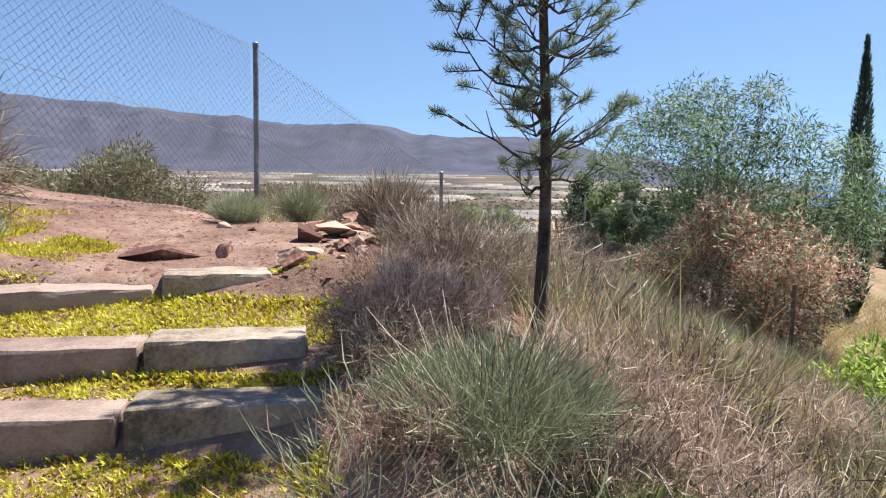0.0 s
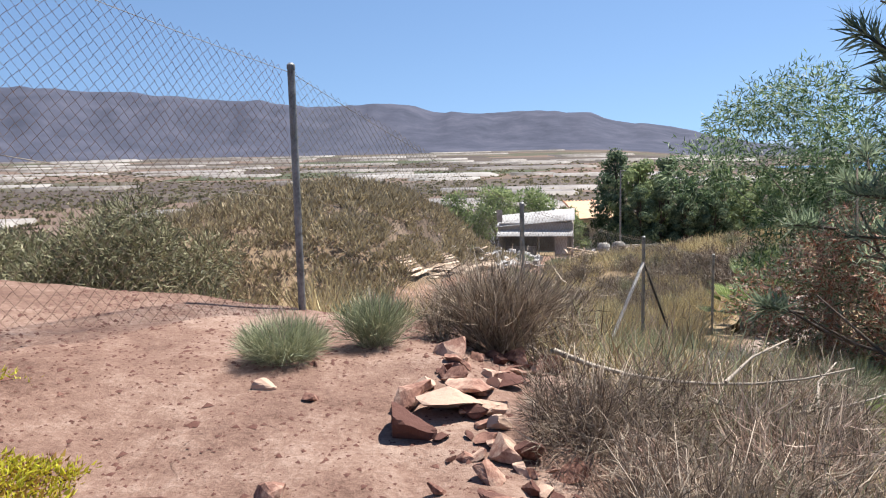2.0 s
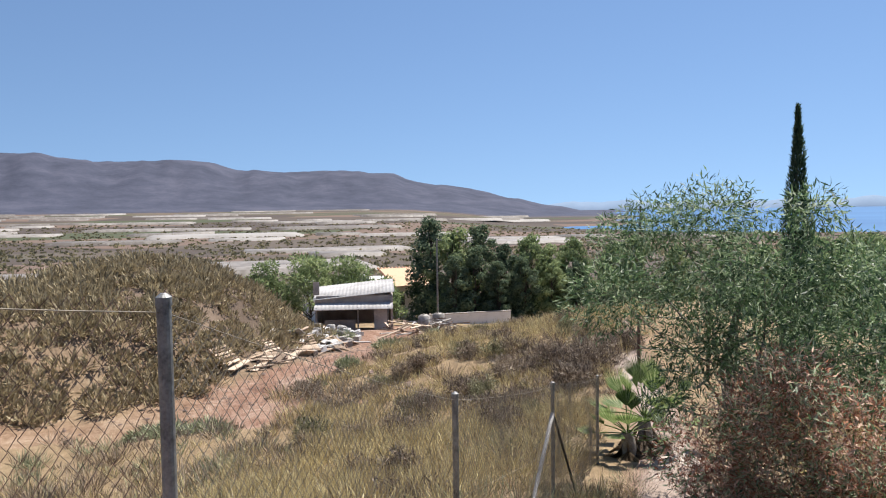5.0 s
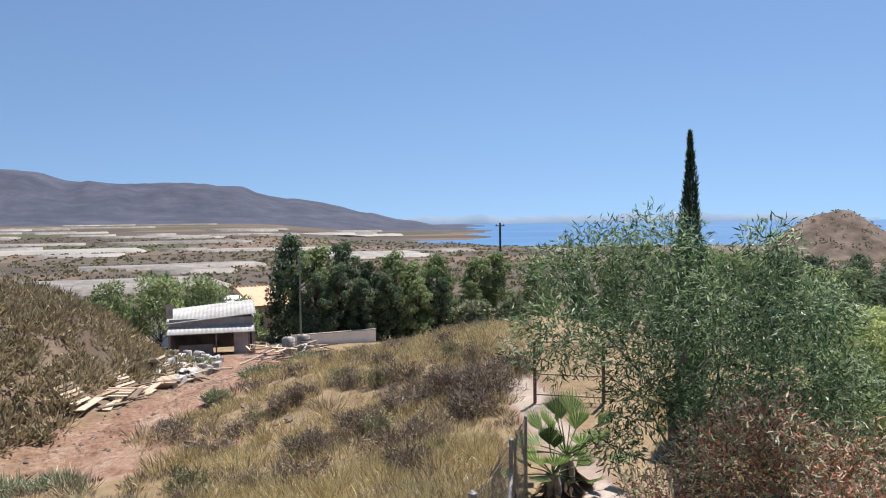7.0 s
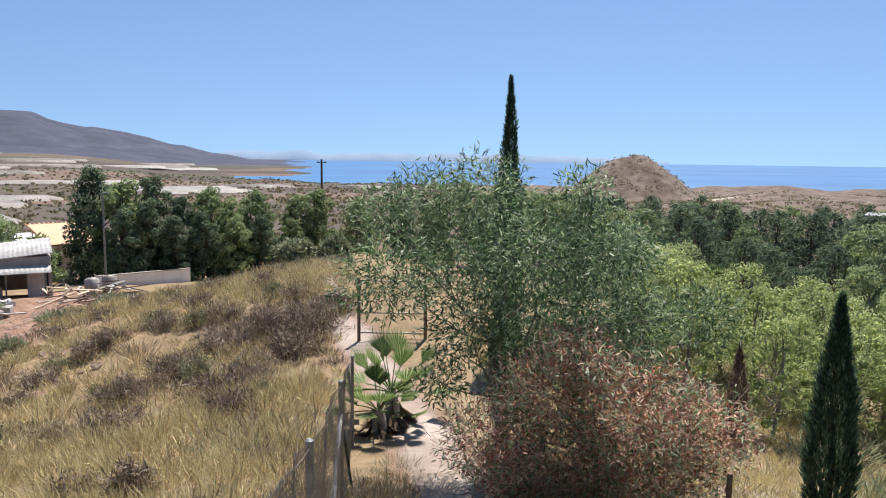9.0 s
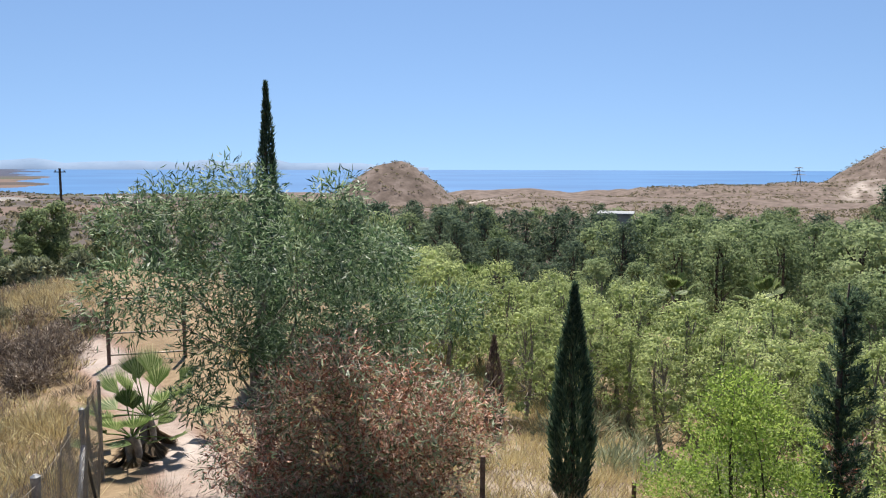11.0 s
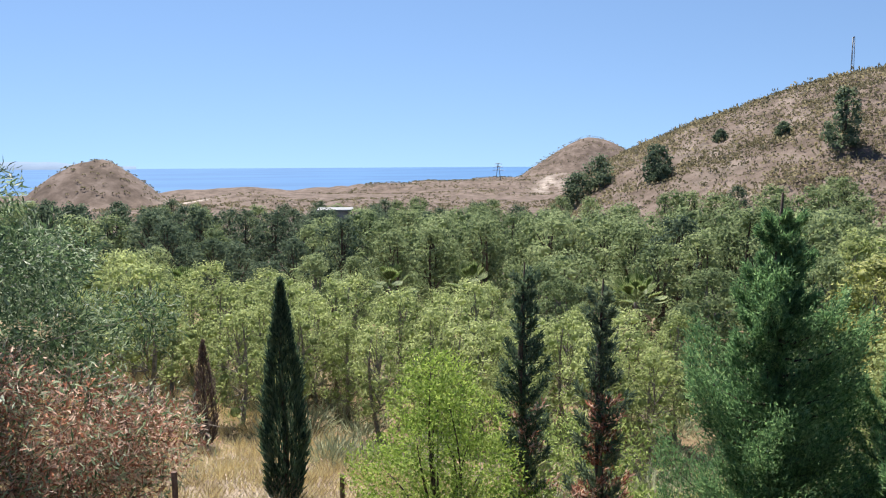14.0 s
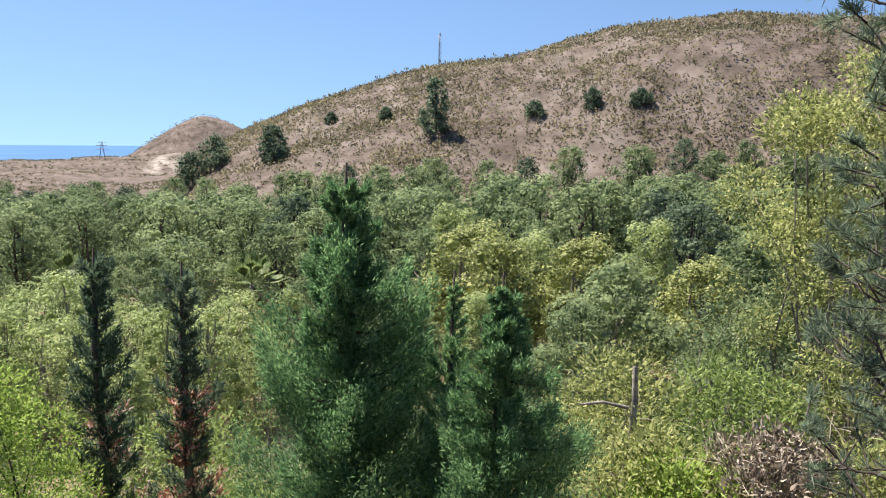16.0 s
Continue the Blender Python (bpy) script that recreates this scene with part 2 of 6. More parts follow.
def noise_node(nt, scale, detail=4, rough=0.6, stretch=None):
    co = nt.nodes.new("ShaderNodeTexCoord")
    out = co.outputs["Object"]
    if stretch:
        mp = nt.nodes.new("ShaderNodeMapping")
        mp.inputs["Scale"].default_value = stretch
        nt.links.new(out, mp.inputs[0])
        out = mp.outputs[0]
    n = nt.nodes.new("ShaderNodeTexNoise")
    n.inputs["Scale"].default_value, n.inputs["Detail"].default_value, n.inputs["Roughness"].default_value = scale, detail, rough
    nt.links.new(out, n.inputs["Vector"])
    return n.outputs["Fac"]


def mix_col(nt, fac, a, b):
    n = nt.nodes.new("ShaderNodeMix")
    n.data_type = "RGBA"
    nt.links.new(fac, n.inputs[0])
    for k, v in ((6, a), (7, b)):
        if isinstance(v, tuple):
            n.inputs[k].default_value = (*v, 1)
        else:
            nt.links.new(v, n.inputs[k])
    return n.outputs[2]


def solid(name, cols, scale=3.0, fine=40.0, rough=0.8, bump=0.3, metal=0.0, stretch=None, island=0.0, objrnd=0.0, spec=0.4, depth=0.01):
    """A hard surface: colours mixed at two scales, with relief."""
    mt, nt, b = nodes_of(name)
    fac = math_node(nt, "ADD", math_node(nt, "MULTIPLY", noise_node(nt, scale, 4, 0.6, stretch), 0.6), math_node(nt, "MULTIPLY", noise_node(nt, fine, 5, 0.7, stretch), 0.4))
    if island:
        g = nt.nodes.new("ShaderNodeNewGeometry")
        fac = math_node(nt, "ADD", fac, math_node(nt, "MULTIPLY", math_node(nt, "SUBTRACT", g.outputs["Random Per Island"], 0.5), island))
    if objrnd:
        g = nt.nodes.new("ShaderNodeObjectInfo")
        fac = math_node(nt, "ADD", fac, math_node(nt, "MULTIPLY", math_node(nt, "SUBTRACT", g.outputs["Random"], 0.5), objrnd))
    nt.links.new(ramp(nt, cols, fac), b.inputs["Base Color"])
    b.inputs["Roughness"].default_value, b.inputs["Metallic"].default_value = rough, metal
    b.inputs["Specular IOR Level"].default_value = spec
    if bump:
        bp = nt.nodes.new("ShaderNodeBump")
        bp.inputs["Strength"].default_value, bp.inputs["Distance"].default_value = bump, depth
        nt.links.new(noise_node(nt, fine, 6, 0.7, stretch), bp.inputs["Height"])
        nt.links.new(bp.outputs[0], b.inputs["Normal"])
    return mt


def leafy(name, cols, clump=1.5, island=0.6, objrnd=0.25, trans=0.5, rough=0.6, spec=0.3):
    """Thin leaves: colour by leaf, by clump and by plant; some light comes through."""
    mt, nt, b = nodes_of(name)
    g, o = nt.nodes.new("ShaderNodeNewGeometry"), nt.nodes.new("ShaderNodeObjectInfo")
    fac = math_node(nt, "ADD", math_node(nt, "MULTIPLY", g.outputs["Random Per Island"], island), math_node(nt, "MULTIPLY", o.outputs["Random"], objrnd))
    fac = math_node(nt, "ADD", fac, math_node(nt, "MULTIPLY", noise_node(nt, clump, 3), 1.0 - island * 0.5))
    fac = math_node(nt, "SUBTRACT", fac, (island + objrnd) * 0.5)
    fac = math_node(nt, "ADD", fac, island * 0.25)
    col = ramp(nt, cols, fac, 0.2, 0.8)
    nt.links.new(col, b.inputs["Base Color"])
    b.inputs["Roughness"].default_value, b.inputs["Specular IOR Level"].default_value = rough, spec
    if trans:
        t, mx = nt.nodes.new("ShaderNodeBsdfTranslucent"), nt.nodes.new("ShaderNodeMixShader")
        nt.links.new(col, t.inputs[0])
        mx.inputs[0].default_value = trans
        nt.links.new(b.outputs[0], mx.inputs[1]), nt.links.new(t.outputs[0], mx.inputs[2])
        nt.links.new(mx.outputs[0], nt.nodes["Material Output"].inputs[0])
    return mt


def ground_material():
    mt, nt, b = nodes_of("ground")

    def attr(n):
        a = nt.nodes.new("ShaderNodeAttribute")
        a.attribute_name = n
        return a.outputs["Fac"]
    n1, n2, n3 = noise_node(nt, 0.9, 7, 0.7), noise_node(nt, 6, 6, 0.75), noise_node(nt, 45, 5, 0.75)
    both = math_node(nt, "ADD", math_node(nt, "MULTIPLY", n1, 0.4), math_node(nt, "ADD", math_node(nt, "MULTIPLY", n2, 0.35), math_node(nt, "MULTIPLY", n3, 0.25)))
    dry = ramp(nt, [(0.12, 0.085, 0.05), (0.23, 0.165, 0.10), (0.33, 0.25, 0.155)], both)
    red = ramp(nt, [(0.095, 0.052, 0.04), (0.215, 0.135, 0.105), (0.37, 0.275, 0.225)], both)
    rust = ramp(nt, [(0.10, 0.045, 0.03), (0.235, 0.14, 0.10), (0.36, 0.275, 0.22)], both, 0.4, 0.6)
    hill = ramp(nt, [(0.08, 0.06, 0.048), (0.13, 0.098, 0.08), (0.195, 0.152, 0.13)], noise_node(nt, 0.12, 8, 0.7))
    v = nt.nodes.new("ShaderNodeTexVoronoi")
    co = nt.nodes.new("ShaderNodeTexCoord")
    mp = nt.nodes.new("ShaderNodeMapping")
    mp.inputs["Scale"].default_value = (0.004, 0.009, 0.0)
    nt.links.new(co.outputs["Object"], mp.inputs[0]), nt.links.new(mp.outputs[0], v.inputs["Vector"])
    v.inputs["Scale"].default_value = 1.0
    sep = nt.nodes.new("ShaderNodeSeparateColor")
    nt.links.new(v.outputs["Color"], sep.inputs[0])
    plain = ramp(nt, [(0.075, 0.06, 0.052), (0.105, 0.085, 0.07), (0.06, 0.073, 0.04), (0.145, 0.103, 0.083)], math_node(nt, "ADD", math_node(nt, "MULTIPLY", sep.outputs[0], 0.7), math_node(nt, "MULTIPLY", noise_node(nt, 0.03, 6, 0.75), 0.3)))
    # mountain rock: the blue-grey haze of distance is put into its base colour
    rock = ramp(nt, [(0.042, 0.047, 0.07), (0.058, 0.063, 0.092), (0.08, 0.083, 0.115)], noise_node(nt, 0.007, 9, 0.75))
    pale = ramp(nt, [(0.25, 0.20, 0.165), (0.40, 0.345, 0.30), (0.55, 0.50, 0.46)], noise_node(nt, 0.25, 8, 0.75))
    col = mix_col(nt, attr("red"), dry, red)
    col = mix_col(nt, attr("rust"), col, rust)
    col = mix_col(nt, attr("hill"), col, hill)
    col = mix_col(nt, attr("pale"), col, pale)
    col = mix_col(nt, attr("plain"), col, plain)
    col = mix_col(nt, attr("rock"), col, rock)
    nt.links.new(col, b.inputs["Base Color"])
    b.inputs["Roughness"].default_value, b.inputs["Specular IOR Level"].default_value = 0.95, 0.15
    bp = nt.nodes.new("ShaderNodeBump")
    bp.inputs["Strength"].default_value, bp.inputs["Distance"].default_value = 0.7, 0.03
    nt.links.new(math_node(nt, "ADD", n2, math_node(nt, "MULTIPLY", n3, 0.5)), bp.inputs["Height"])
    nt.links.new(bp.outputs[0], b.inputs["Normal"])
    return mt


GROUND = ground_material()
STEEL = solid("galvanised steel", [(0.10, 0.10, 0.10), (0.22, 0.22, 0.22), (0.32, 0.32, 0.31)], 9, 60, 0.55, 0.1, 0.6)
WIRE = solid("galvanised wire", [(0.20, 0.175, 0.14), (0.34, 0.30, 0.24)], 9, 60, 0.5, 0, 0.5)
RUSTY = solid("rusty iron", [(0.07, 0.045, 0.035), (0.16, 0.10, 0.075), (0.22, 0.17, 0.14)], 9, 60, 0.8, 0.2, 0.3)
CONCRETE = solid("weathered concrete", [(0.10, 0.08, 0.062), (0.29, 0.235, 0.185), (0.46, 0.39, 0.32)], 4, 55, 0.9, 0.6, objrnd=0.08)
CONCRETE_RED = solid("reddish concrete", [(0.11, 0.075, 0.062), (0.22, 0.155, 0.13), (0.33, 0.255, 0.215)], 4, 70, 0.9, 0.6, objrnd=0.3)
ROCK = solid("red rock", [(0.10, 0.042, 0.032), (0.26, 0.135, 0.10), (0.46, 0.32, 0.245)], 5, 45, 0.9, 0.6, objrnd=0.6)
BARK = solid("dark bark", [(0.025, 0.018, 0.013), (0.07, 0.052, 0.04), (0.14, 0.11, 0.09)], 12, 50, 0.9, 0.8)
BARK_GREY = solid("grey bark", [(0.10, 0.085, 0.07), (0.22, 0.19, 0.16), (0.34, 0.30, 0.26)], 8, 40, 0.9, 0.8)
TWIG = solid("dry twigs", [(0.14, 0.10, 0.075), (0.28, 0.22, 0.17), (0.42, 0.35, 0.28)], 3, 30, 0.9, 0, island=0.7)
PALE_WOOD = solid("bleached bare wood", [(0.20, 0.165, 0.13), (0.33, 0.28, 0.23), (0.46, 0.41, 0.35)], 6, 40, 0.85, 0.3)
WOOD = solid("old planks", [(0.17, 0.12, 0.085), (0.38, 0.28, 0.20), (0.55, 0.43, 0.33)], 3, 30, 0.85, 0.4, stretch=(1, 8, 8), objrnd=0.7)
PINE = leafy("pine needles", [(0.105, 0.148, 0.072), (0.23, 0.29, 0.14), (0.385, 0.44, 0.225)], 0.5, island=0.4, trans=0.52, spec=0.1, rough=0.8)
PINE_LIGHT = leafy("light pine needles", [(0.20, 0.245, 0.10), (0.37, 0.43, 0.18), (0.54, 0.585, 0.285)], 0.6, island=0.4, trans=0.58, spec=0.1, rough=0.8)
PINE_DARK = leafy("dark pine needles", [(0.055, 0.085, 0.058), (0.11, 0.155, 0.095), (0.20, 0.25, 0.15)], 0.5, trans=0.4, spec=0.1, rough=0.8)
PINE_YOUNG = leafy("young pine needles", [(0.065, 0.095, 0.062), (0.14, 0.19, 0.12), (0.29, 0.35, 0.23)], 3)
LIME = leafy("lime leaves", [(0.15, 0.24, 0.04), (0.29, 0.40, 0.08), (0.46, 0.56, 0.15)], 2)
CONIFER = leafy("thuja sprays", [(0.075, 0.155, 0.065), (0.175, 0.315, 0.125), (0.35, 0.50, 0.225)], 2, trans=0.52)
CYPRESS = leafy("cypress sprays", [(0.03, 0.06, 0.04), (0.068, 0.115, 0.07), (0.14, 0.19, 0.11)], 3)
DRY_CYPRESS = leafy("dry cypress", [(0.07, 0.05, 0.04), (0.14, 0.1, 0.085), (0.2, 0.155, 0.13)], 3)
WILLOW = leafy("narrow grey-green leaves", [(0.05, 0.092, 0.042), (0.145, 0.22, 0.10), (0.42, 0.49, 0.33)], 2, island=0.8, spec=0.4, rough=0.45, trans=0.55)
BROWN_LEAF = leafy("dead leaves", [(0.22, 0.085, 0.055), (0.48, 0.225, 0.145), (0.76, 0.55, 0.45)], 2, island=0.9, spec=0.4, rough=0.5, trans=0.6)
OLIVE = leafy("yellow-green leaves", [(0.15, 0.175, 0.055), (0.31, 0.345, 0.11), (0.53, 0.53, 0.22)], 2, island=0.8)
BROOM = leafy("grey-green broom", [(0.12, 0.14, 0.085), (0.26, 0.285, 0.17), (0.43, 0.445, 0.285)], 4, trans=0.2)
DRYBUSH = leafy("dry brown bush", [(0.08, 0.058, 0.044), (0.21, 0.16, 0.118), (0.45, 0.37, 0.28)], 2, island=0.75, trans=0.15)
STRAW = leafy("dry grass", [(0.20, 0.155, 0.088), (0.47, 0.37, 0.185), (0.70, 0.61, 0.35)], 1.3, island=0.6, trans=0.25)
TUFT = leafy("esparto tufts", [(0.095, 0.076, 0.047), (0.25, 0.20, 0.122), (0.46, 0.385, 0.24)], 2.5, island=0.6, trans=0.25)
SUCCULENT = leafy("yellow-green succulent", [(0.30, 0.17, 0.05), (0.52, 0.46, 0.04), (0.64, 0.63, 0.07), (0.74, 0.70, 0.14)], 5, trans=0.3)
OLIVE_BUSH = leafy("dark olive bush", [(0.085, 0.085, 0.048), (0.2, 0.195, 0.11), (0.37, 0.345, 0.21)], 3, trans=0.2)
RED_WEED = leafy("reddish dry weeds", [(0.22, 0.135, 0.105), (0.45, 0.315, 0.245), (0.66, 0.52, 0.42)], 3, island=0.7, trans=0.3)
FRESH = leafy("fresh green leaves", [(0.12, 0.18, 0.045), (0.26, 0.34, 0.095), (0.43, 0.50, 0.18)], 3)
PALM = leafy("palm fronds", [(0.06, 0.105, 0.03), (0.15, 0.215, 0.065), (0.36, 0.40, 0.19)], 2, rough=0.55, spec=0.3)
PALM_DRY = leafy("dead palm fronds", [(0.09, 0.06, 0.035), (0.18, 0.125, 0.08), (0.27, 0.20, 0.13)], 2)
SHRUB_FAR = leafy("hill shrubs", [(0.075, 0.072, 0.045), (0.17, 0.155, 0.09), (0.36, 0.31, 0.19)], 0.05, island=0.5)
WHITE_SHEET = solid("white plastic sheeting", [(0.13, 0.113, 0.10), (0.22, 0.198, 0.18), (0.30, 0.278, 0.26)], 0.05, 0.4, 0.6, 0.1, objrnd=0.35, spec=0.2)
ROOF_SHEET = solid("pale metal roofing", [(0.30, 0.285, 0.275), (0.44, 0.42, 0.41), (0.54, 0.525, 0.51)], 0.6, 6, 0.55, 0.2)
WALL_GREY = solid("grey rendered wall", [(0.20, 0.18, 0.17), (0.33, 0.30, 0.28), (0.42, 0.39, 0.37)], 0.8, 12, 0.9, 0.3)
WALL_WHITE = solid("white rendered wall", [(0.60, 0.58, 0.56), (0.74, 0.72, 0.70), (0.8, 0.79, 0.77)], 0.8, 12, 0.9, 0.2)
TILE = solid("orange roof tile", [(0.34, 0.15, 0.08), (0.50, 0.27, 0.16), (0.58, 0.38, 0.25)], 1.5, 10, 0.85, 0.3, objrnd=0.4)
JUNK_WHITE = solid("dirty white plastic", [(0.22, 0.20, 0.18), (0.40, 0.38, 0.36), (0.60, 0.58, 0.56)], 2, 20, 0.5, 0.1, objrnd=0.4)
DARK = solid("dark metal", [(0.02, 0.02, 0.022), (0.05, 0.05, 0.05), (0.09, 0.085, 0.08)], 2, 20, 0.6, 0.1)
# pale blue of distance haze painted as these hills' base colour
HAZY_HILL = solid("far hills with painted blue haze", [(0.17, 0.23, 0.32), (0.21, 0.27, 0.36)], 0.002, 0.01, 1.0, 0, spec=0.0)


def sea_material():
    mt, nt, b = nodes_of("sea")
    nt.links.new(ramp(nt, [(0.022, 0.10, 0.24), (0.035, 0.135, 0.30)], noise_node(nt, 0.003, 4)), b.inputs["Base Color"])
    b.inputs["Roughness"].default_value, b.inputs["Specular IOR Level"].default_value = 0.6, 0.25
    return mt


SEA = sea_material()


# ---- ground, sea, distance ----
def build_ground():
    cx, cy = -1.5, 4.2
    rings = 0.2 * 1.029 ** np.arange(0, 354)
    rings = np.concatenate([rings[rings < 4850], [4880]])
    az_in = np.arange(-50, 145, 0.45)
    az_all = np.radians(np.concatenate([az_in, np.arange(147, 308, 4.0)]))
    rr, aa = np.meshgrid(rings, az_all, indexing="ij")
    x, y = cx + rr * np.sin(aa), cy + rr * np.cos(aa)
    z = height(x, y)
    n, m = rr.shape
    v = np.stack([x, y, z], -1).reshape(-1, 3)
    i, j = np.meshgrid(np.arange(n - 1), np.arange(m), indexing="ij")
    f = np.stack([i * m + j, i * m + (j + 1) % m, (i + 1) * m + (j + 1) % m, (i + 1) * m + j], -1).reshape(-1, 4)[:, ::-1]
    v = np.concatenate([v, [[cx, cy, hz(cx, cy)]]])
    me = mesh_of("ground", v, f, GROUND, smooth=True)
    bm = bmesh.new()
    bm.from_mesh(me)
    bm.verts.ensure_lookup_table()
    for k in range(m):
        bm.faces.new((bm.verts[len(v) - 1], bm.verts[(k + 1) % m], bm.verts[k]))
    bm.to_mesh(me)
    bm.free()
    X, Y = v[:, 0], v[:, 1]
    d = np.hypot(X + 2.77, Y - 4.22)
    wob = fbm(X * 0.7, Y * 0.7, 4, 77)
    red = 1 - sstep((d - 3.6 - 0.5 * wob) / 1.2)
    red = np.maximum(red, sstep((-X + 0.1 + 0.2 * wob) / 0.5) * (Y < 5) * (d < 9))
    po, pk = path_side(X, Y)
    red = np.maximum(red, (1 - sstep((np.abs(po) - 0.42 - 0.2 * wob) / 0.5)) * sstep((pk - 0.12) / 0.12) * (pk < 1.3))
    off, k = track_side(X, Y)
    rust = (1 - sstep((np.abs(off) - 1.35 - 0.5 * wob) / 0.7)) * sstep(k * 8) * (k < 1.3) * (1 - 0.55 * sstep((-X - 3.0) / 3))
    rust = np.maximum(rust, (1 - sstep((np.hypot(X - 6, Y - 61) - 5 - wob) / 4)))
    red = np.maximum(red, 0.5 * np.exp(-((X + 12) / 16) ** 2 - ((Y - 46) / 11) ** 2))
    e = np.hypot(X - EX, Y - EY)
    b = np.degrees(np.arctan2(-(X - EX), Y - EY))
    hill = sstep((d - 70) / 60) * (1 - sstep((b + 34) / 4))
    hill = np.maximum(hill, 0.9 * np.exp(-((X + 8) / 18) ** 4 - ((Y - 50) / 13) ** 4) * (track_side(X, Y)[0] < -1.8))
    plain = sstep((e - 110) / 60) * sstep((b + 42) / 4)
    # the haze-blue mountain colour sets in before the foot, on the plain's far end
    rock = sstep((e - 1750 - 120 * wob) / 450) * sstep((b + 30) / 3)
    chalk = vnoise(X * 0.11, Y * 0.11, 91) + 0.5 * vnoise(X * 0.3, Y * 0.3, 92)
    pale = sstep((chalk - 0.1) * 3) * np.exp(-((X - 330) / 14) ** 2 - ((Y - 222) / 14) ** 2) * 1.6
    pale = np.maximum(pale, sstep((chalk + 0.6) * 2) * np.exp(-((X - 560) / 30) ** 2 - ((Y - 62) / 9) ** 2) * 1.4)
    pale = np.maximum(pale, 0.6 * (1 - sstep((np.abs(po) - 0.35 - 0.15 * wob) / 0.3)) * sstep((pk - 0.12) / 0.12) * (pk < 1.3))
    pale = np.maximum(pale, 0.5 * np.exp(-((X - 11.5) / 4) ** 2 - ((Y - 12.6) / 3.5) ** 2))
    pale = np.clip(np.maximum(pale, 0.12 * sstep((chalk - 0.25) * 3) * (e > 130) * (e < 260) * (b < -84)), 0, 1)
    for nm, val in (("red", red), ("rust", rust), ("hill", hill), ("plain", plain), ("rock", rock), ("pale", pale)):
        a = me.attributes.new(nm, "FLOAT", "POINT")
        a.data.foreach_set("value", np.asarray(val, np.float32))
    tagged(new("ground", me), "dry reddish earth slopes and a far plain", "ground", "", "structure")


build_ground()


def sheet(name, az0, az1, r0, r1, z0, z1, material, label, category):
    a = np.radians(np.linspace(az0, az1, 60))
    r = np.linspace(r0, r1, 12)
    rr, aa = np.meshgrid(r, a, indexing="ij")
    z = z0 + (z1 - z0) * (rr - r0) / (r1 - r0)
    v = np.stack([EX + rr * np.sin(aa), EY + rr * np.cos(aa), z], -1).reshape(-1, 3)
    i, j = np.meshgrid(np.arange(11), np.arange(59), indexing="ij")
    f = np.stack([i * 60 + j, (i + 1) * 60 + j, (i + 1) * 60 + j + 1, i * 60 + j + 1], -1).reshape(-1, 4)[:, ::-1]
    return tagged(new(name, mesh_of(name, v, f, material, True)), label, category, "", "structure")


sheet("water", 18, 130, 700, 4900, -24, -12.5, SEA, "deep blue sea reaching the horizon", "sea")


def far_hills():
    b = np.linspace(18, 54, 120)
    top = 0.5 * sstep((b - 18) / 5) * (1 - sstep((b - 44) / 10)) * (0.85 + 0.3 * fbm(b * 0.45, b * 0, 4, 3))
    z = 3.4 + np.tan(np.radians(np.maximum(top, -0.1))) * 4700
    a = np.radians(b)
    lo = np.stack([EX + 4690 * np.sin(a), EY + 4690 * np.cos(a), 0 * a - 20], -1)
    hi = np.stack([EX + 4780 * np.sin(a), EY + 4780 * np.cos(a), z], -1)
    bk = np.stack([EX + 4860 * np.sin(a), EY + 4860 * np.cos(a), 0 * a - 20], -1)
    v = np.concatenate([lo, hi, bk])
    k = np.arange(119)
    f = np.concatenate([np.stack([k, k + 1, k + 121, k + 120], -1), np.stack([k + 120, k + 121, k + 241, k + 240], -1)])
    tagged(new("backdrop", mesh_of("backdrop", v, f, HAZY_HILL, True)), "far hills across the sea, coloured in blue haze", "hills", "", "structure")


far_hills()

# ---- fence, gate, steps, stones ----
A, B, C, D = (-1.83, 6.86), (-0.05, 9.89), (2.02, 13.13), (4.15, 16.48)
LEFT, LEFT2 = (-3.48, 3.47), (-4.8, 0.8)
TOPS = {A: 2.79, B: 1.60, C: 0.83, D: 0.07, LEFT: 3.45, LEFT2: 3.4}


def pipe_post(x, y, z0, z1, r=0.026):
    bm = bmesh.new()
    bmesh.ops.create_cone(bm, cap_ends=True, segments=14, radius1=r, radius2=r, depth=z1 - z0, matrix=Matrix.Translation((x, y, (z0 + z1) / 2)))
    return bm


def pipe_cap(x, y, z, r=0.029):
    bm = bmesh.new()
    bmesh.ops.create_cone(bm, cap_ends=True, segments=14, radius1=r, radius2=r, depth=0.03, matrix=Matrix.Translation((x, y, z)))
    bmesh.ops.create_cone(bm, cap_ends=True, segments=14, radius1=r, radius2=r * 0.4, depth=0.014, matrix=Matrix.Translation((x, y, z + 0.022)))
    return bm


def strut(a, b, r=0.018):
    return tube([a, (np.array(a) + np.array(b)) / 2, b], [r, r, r], 8)


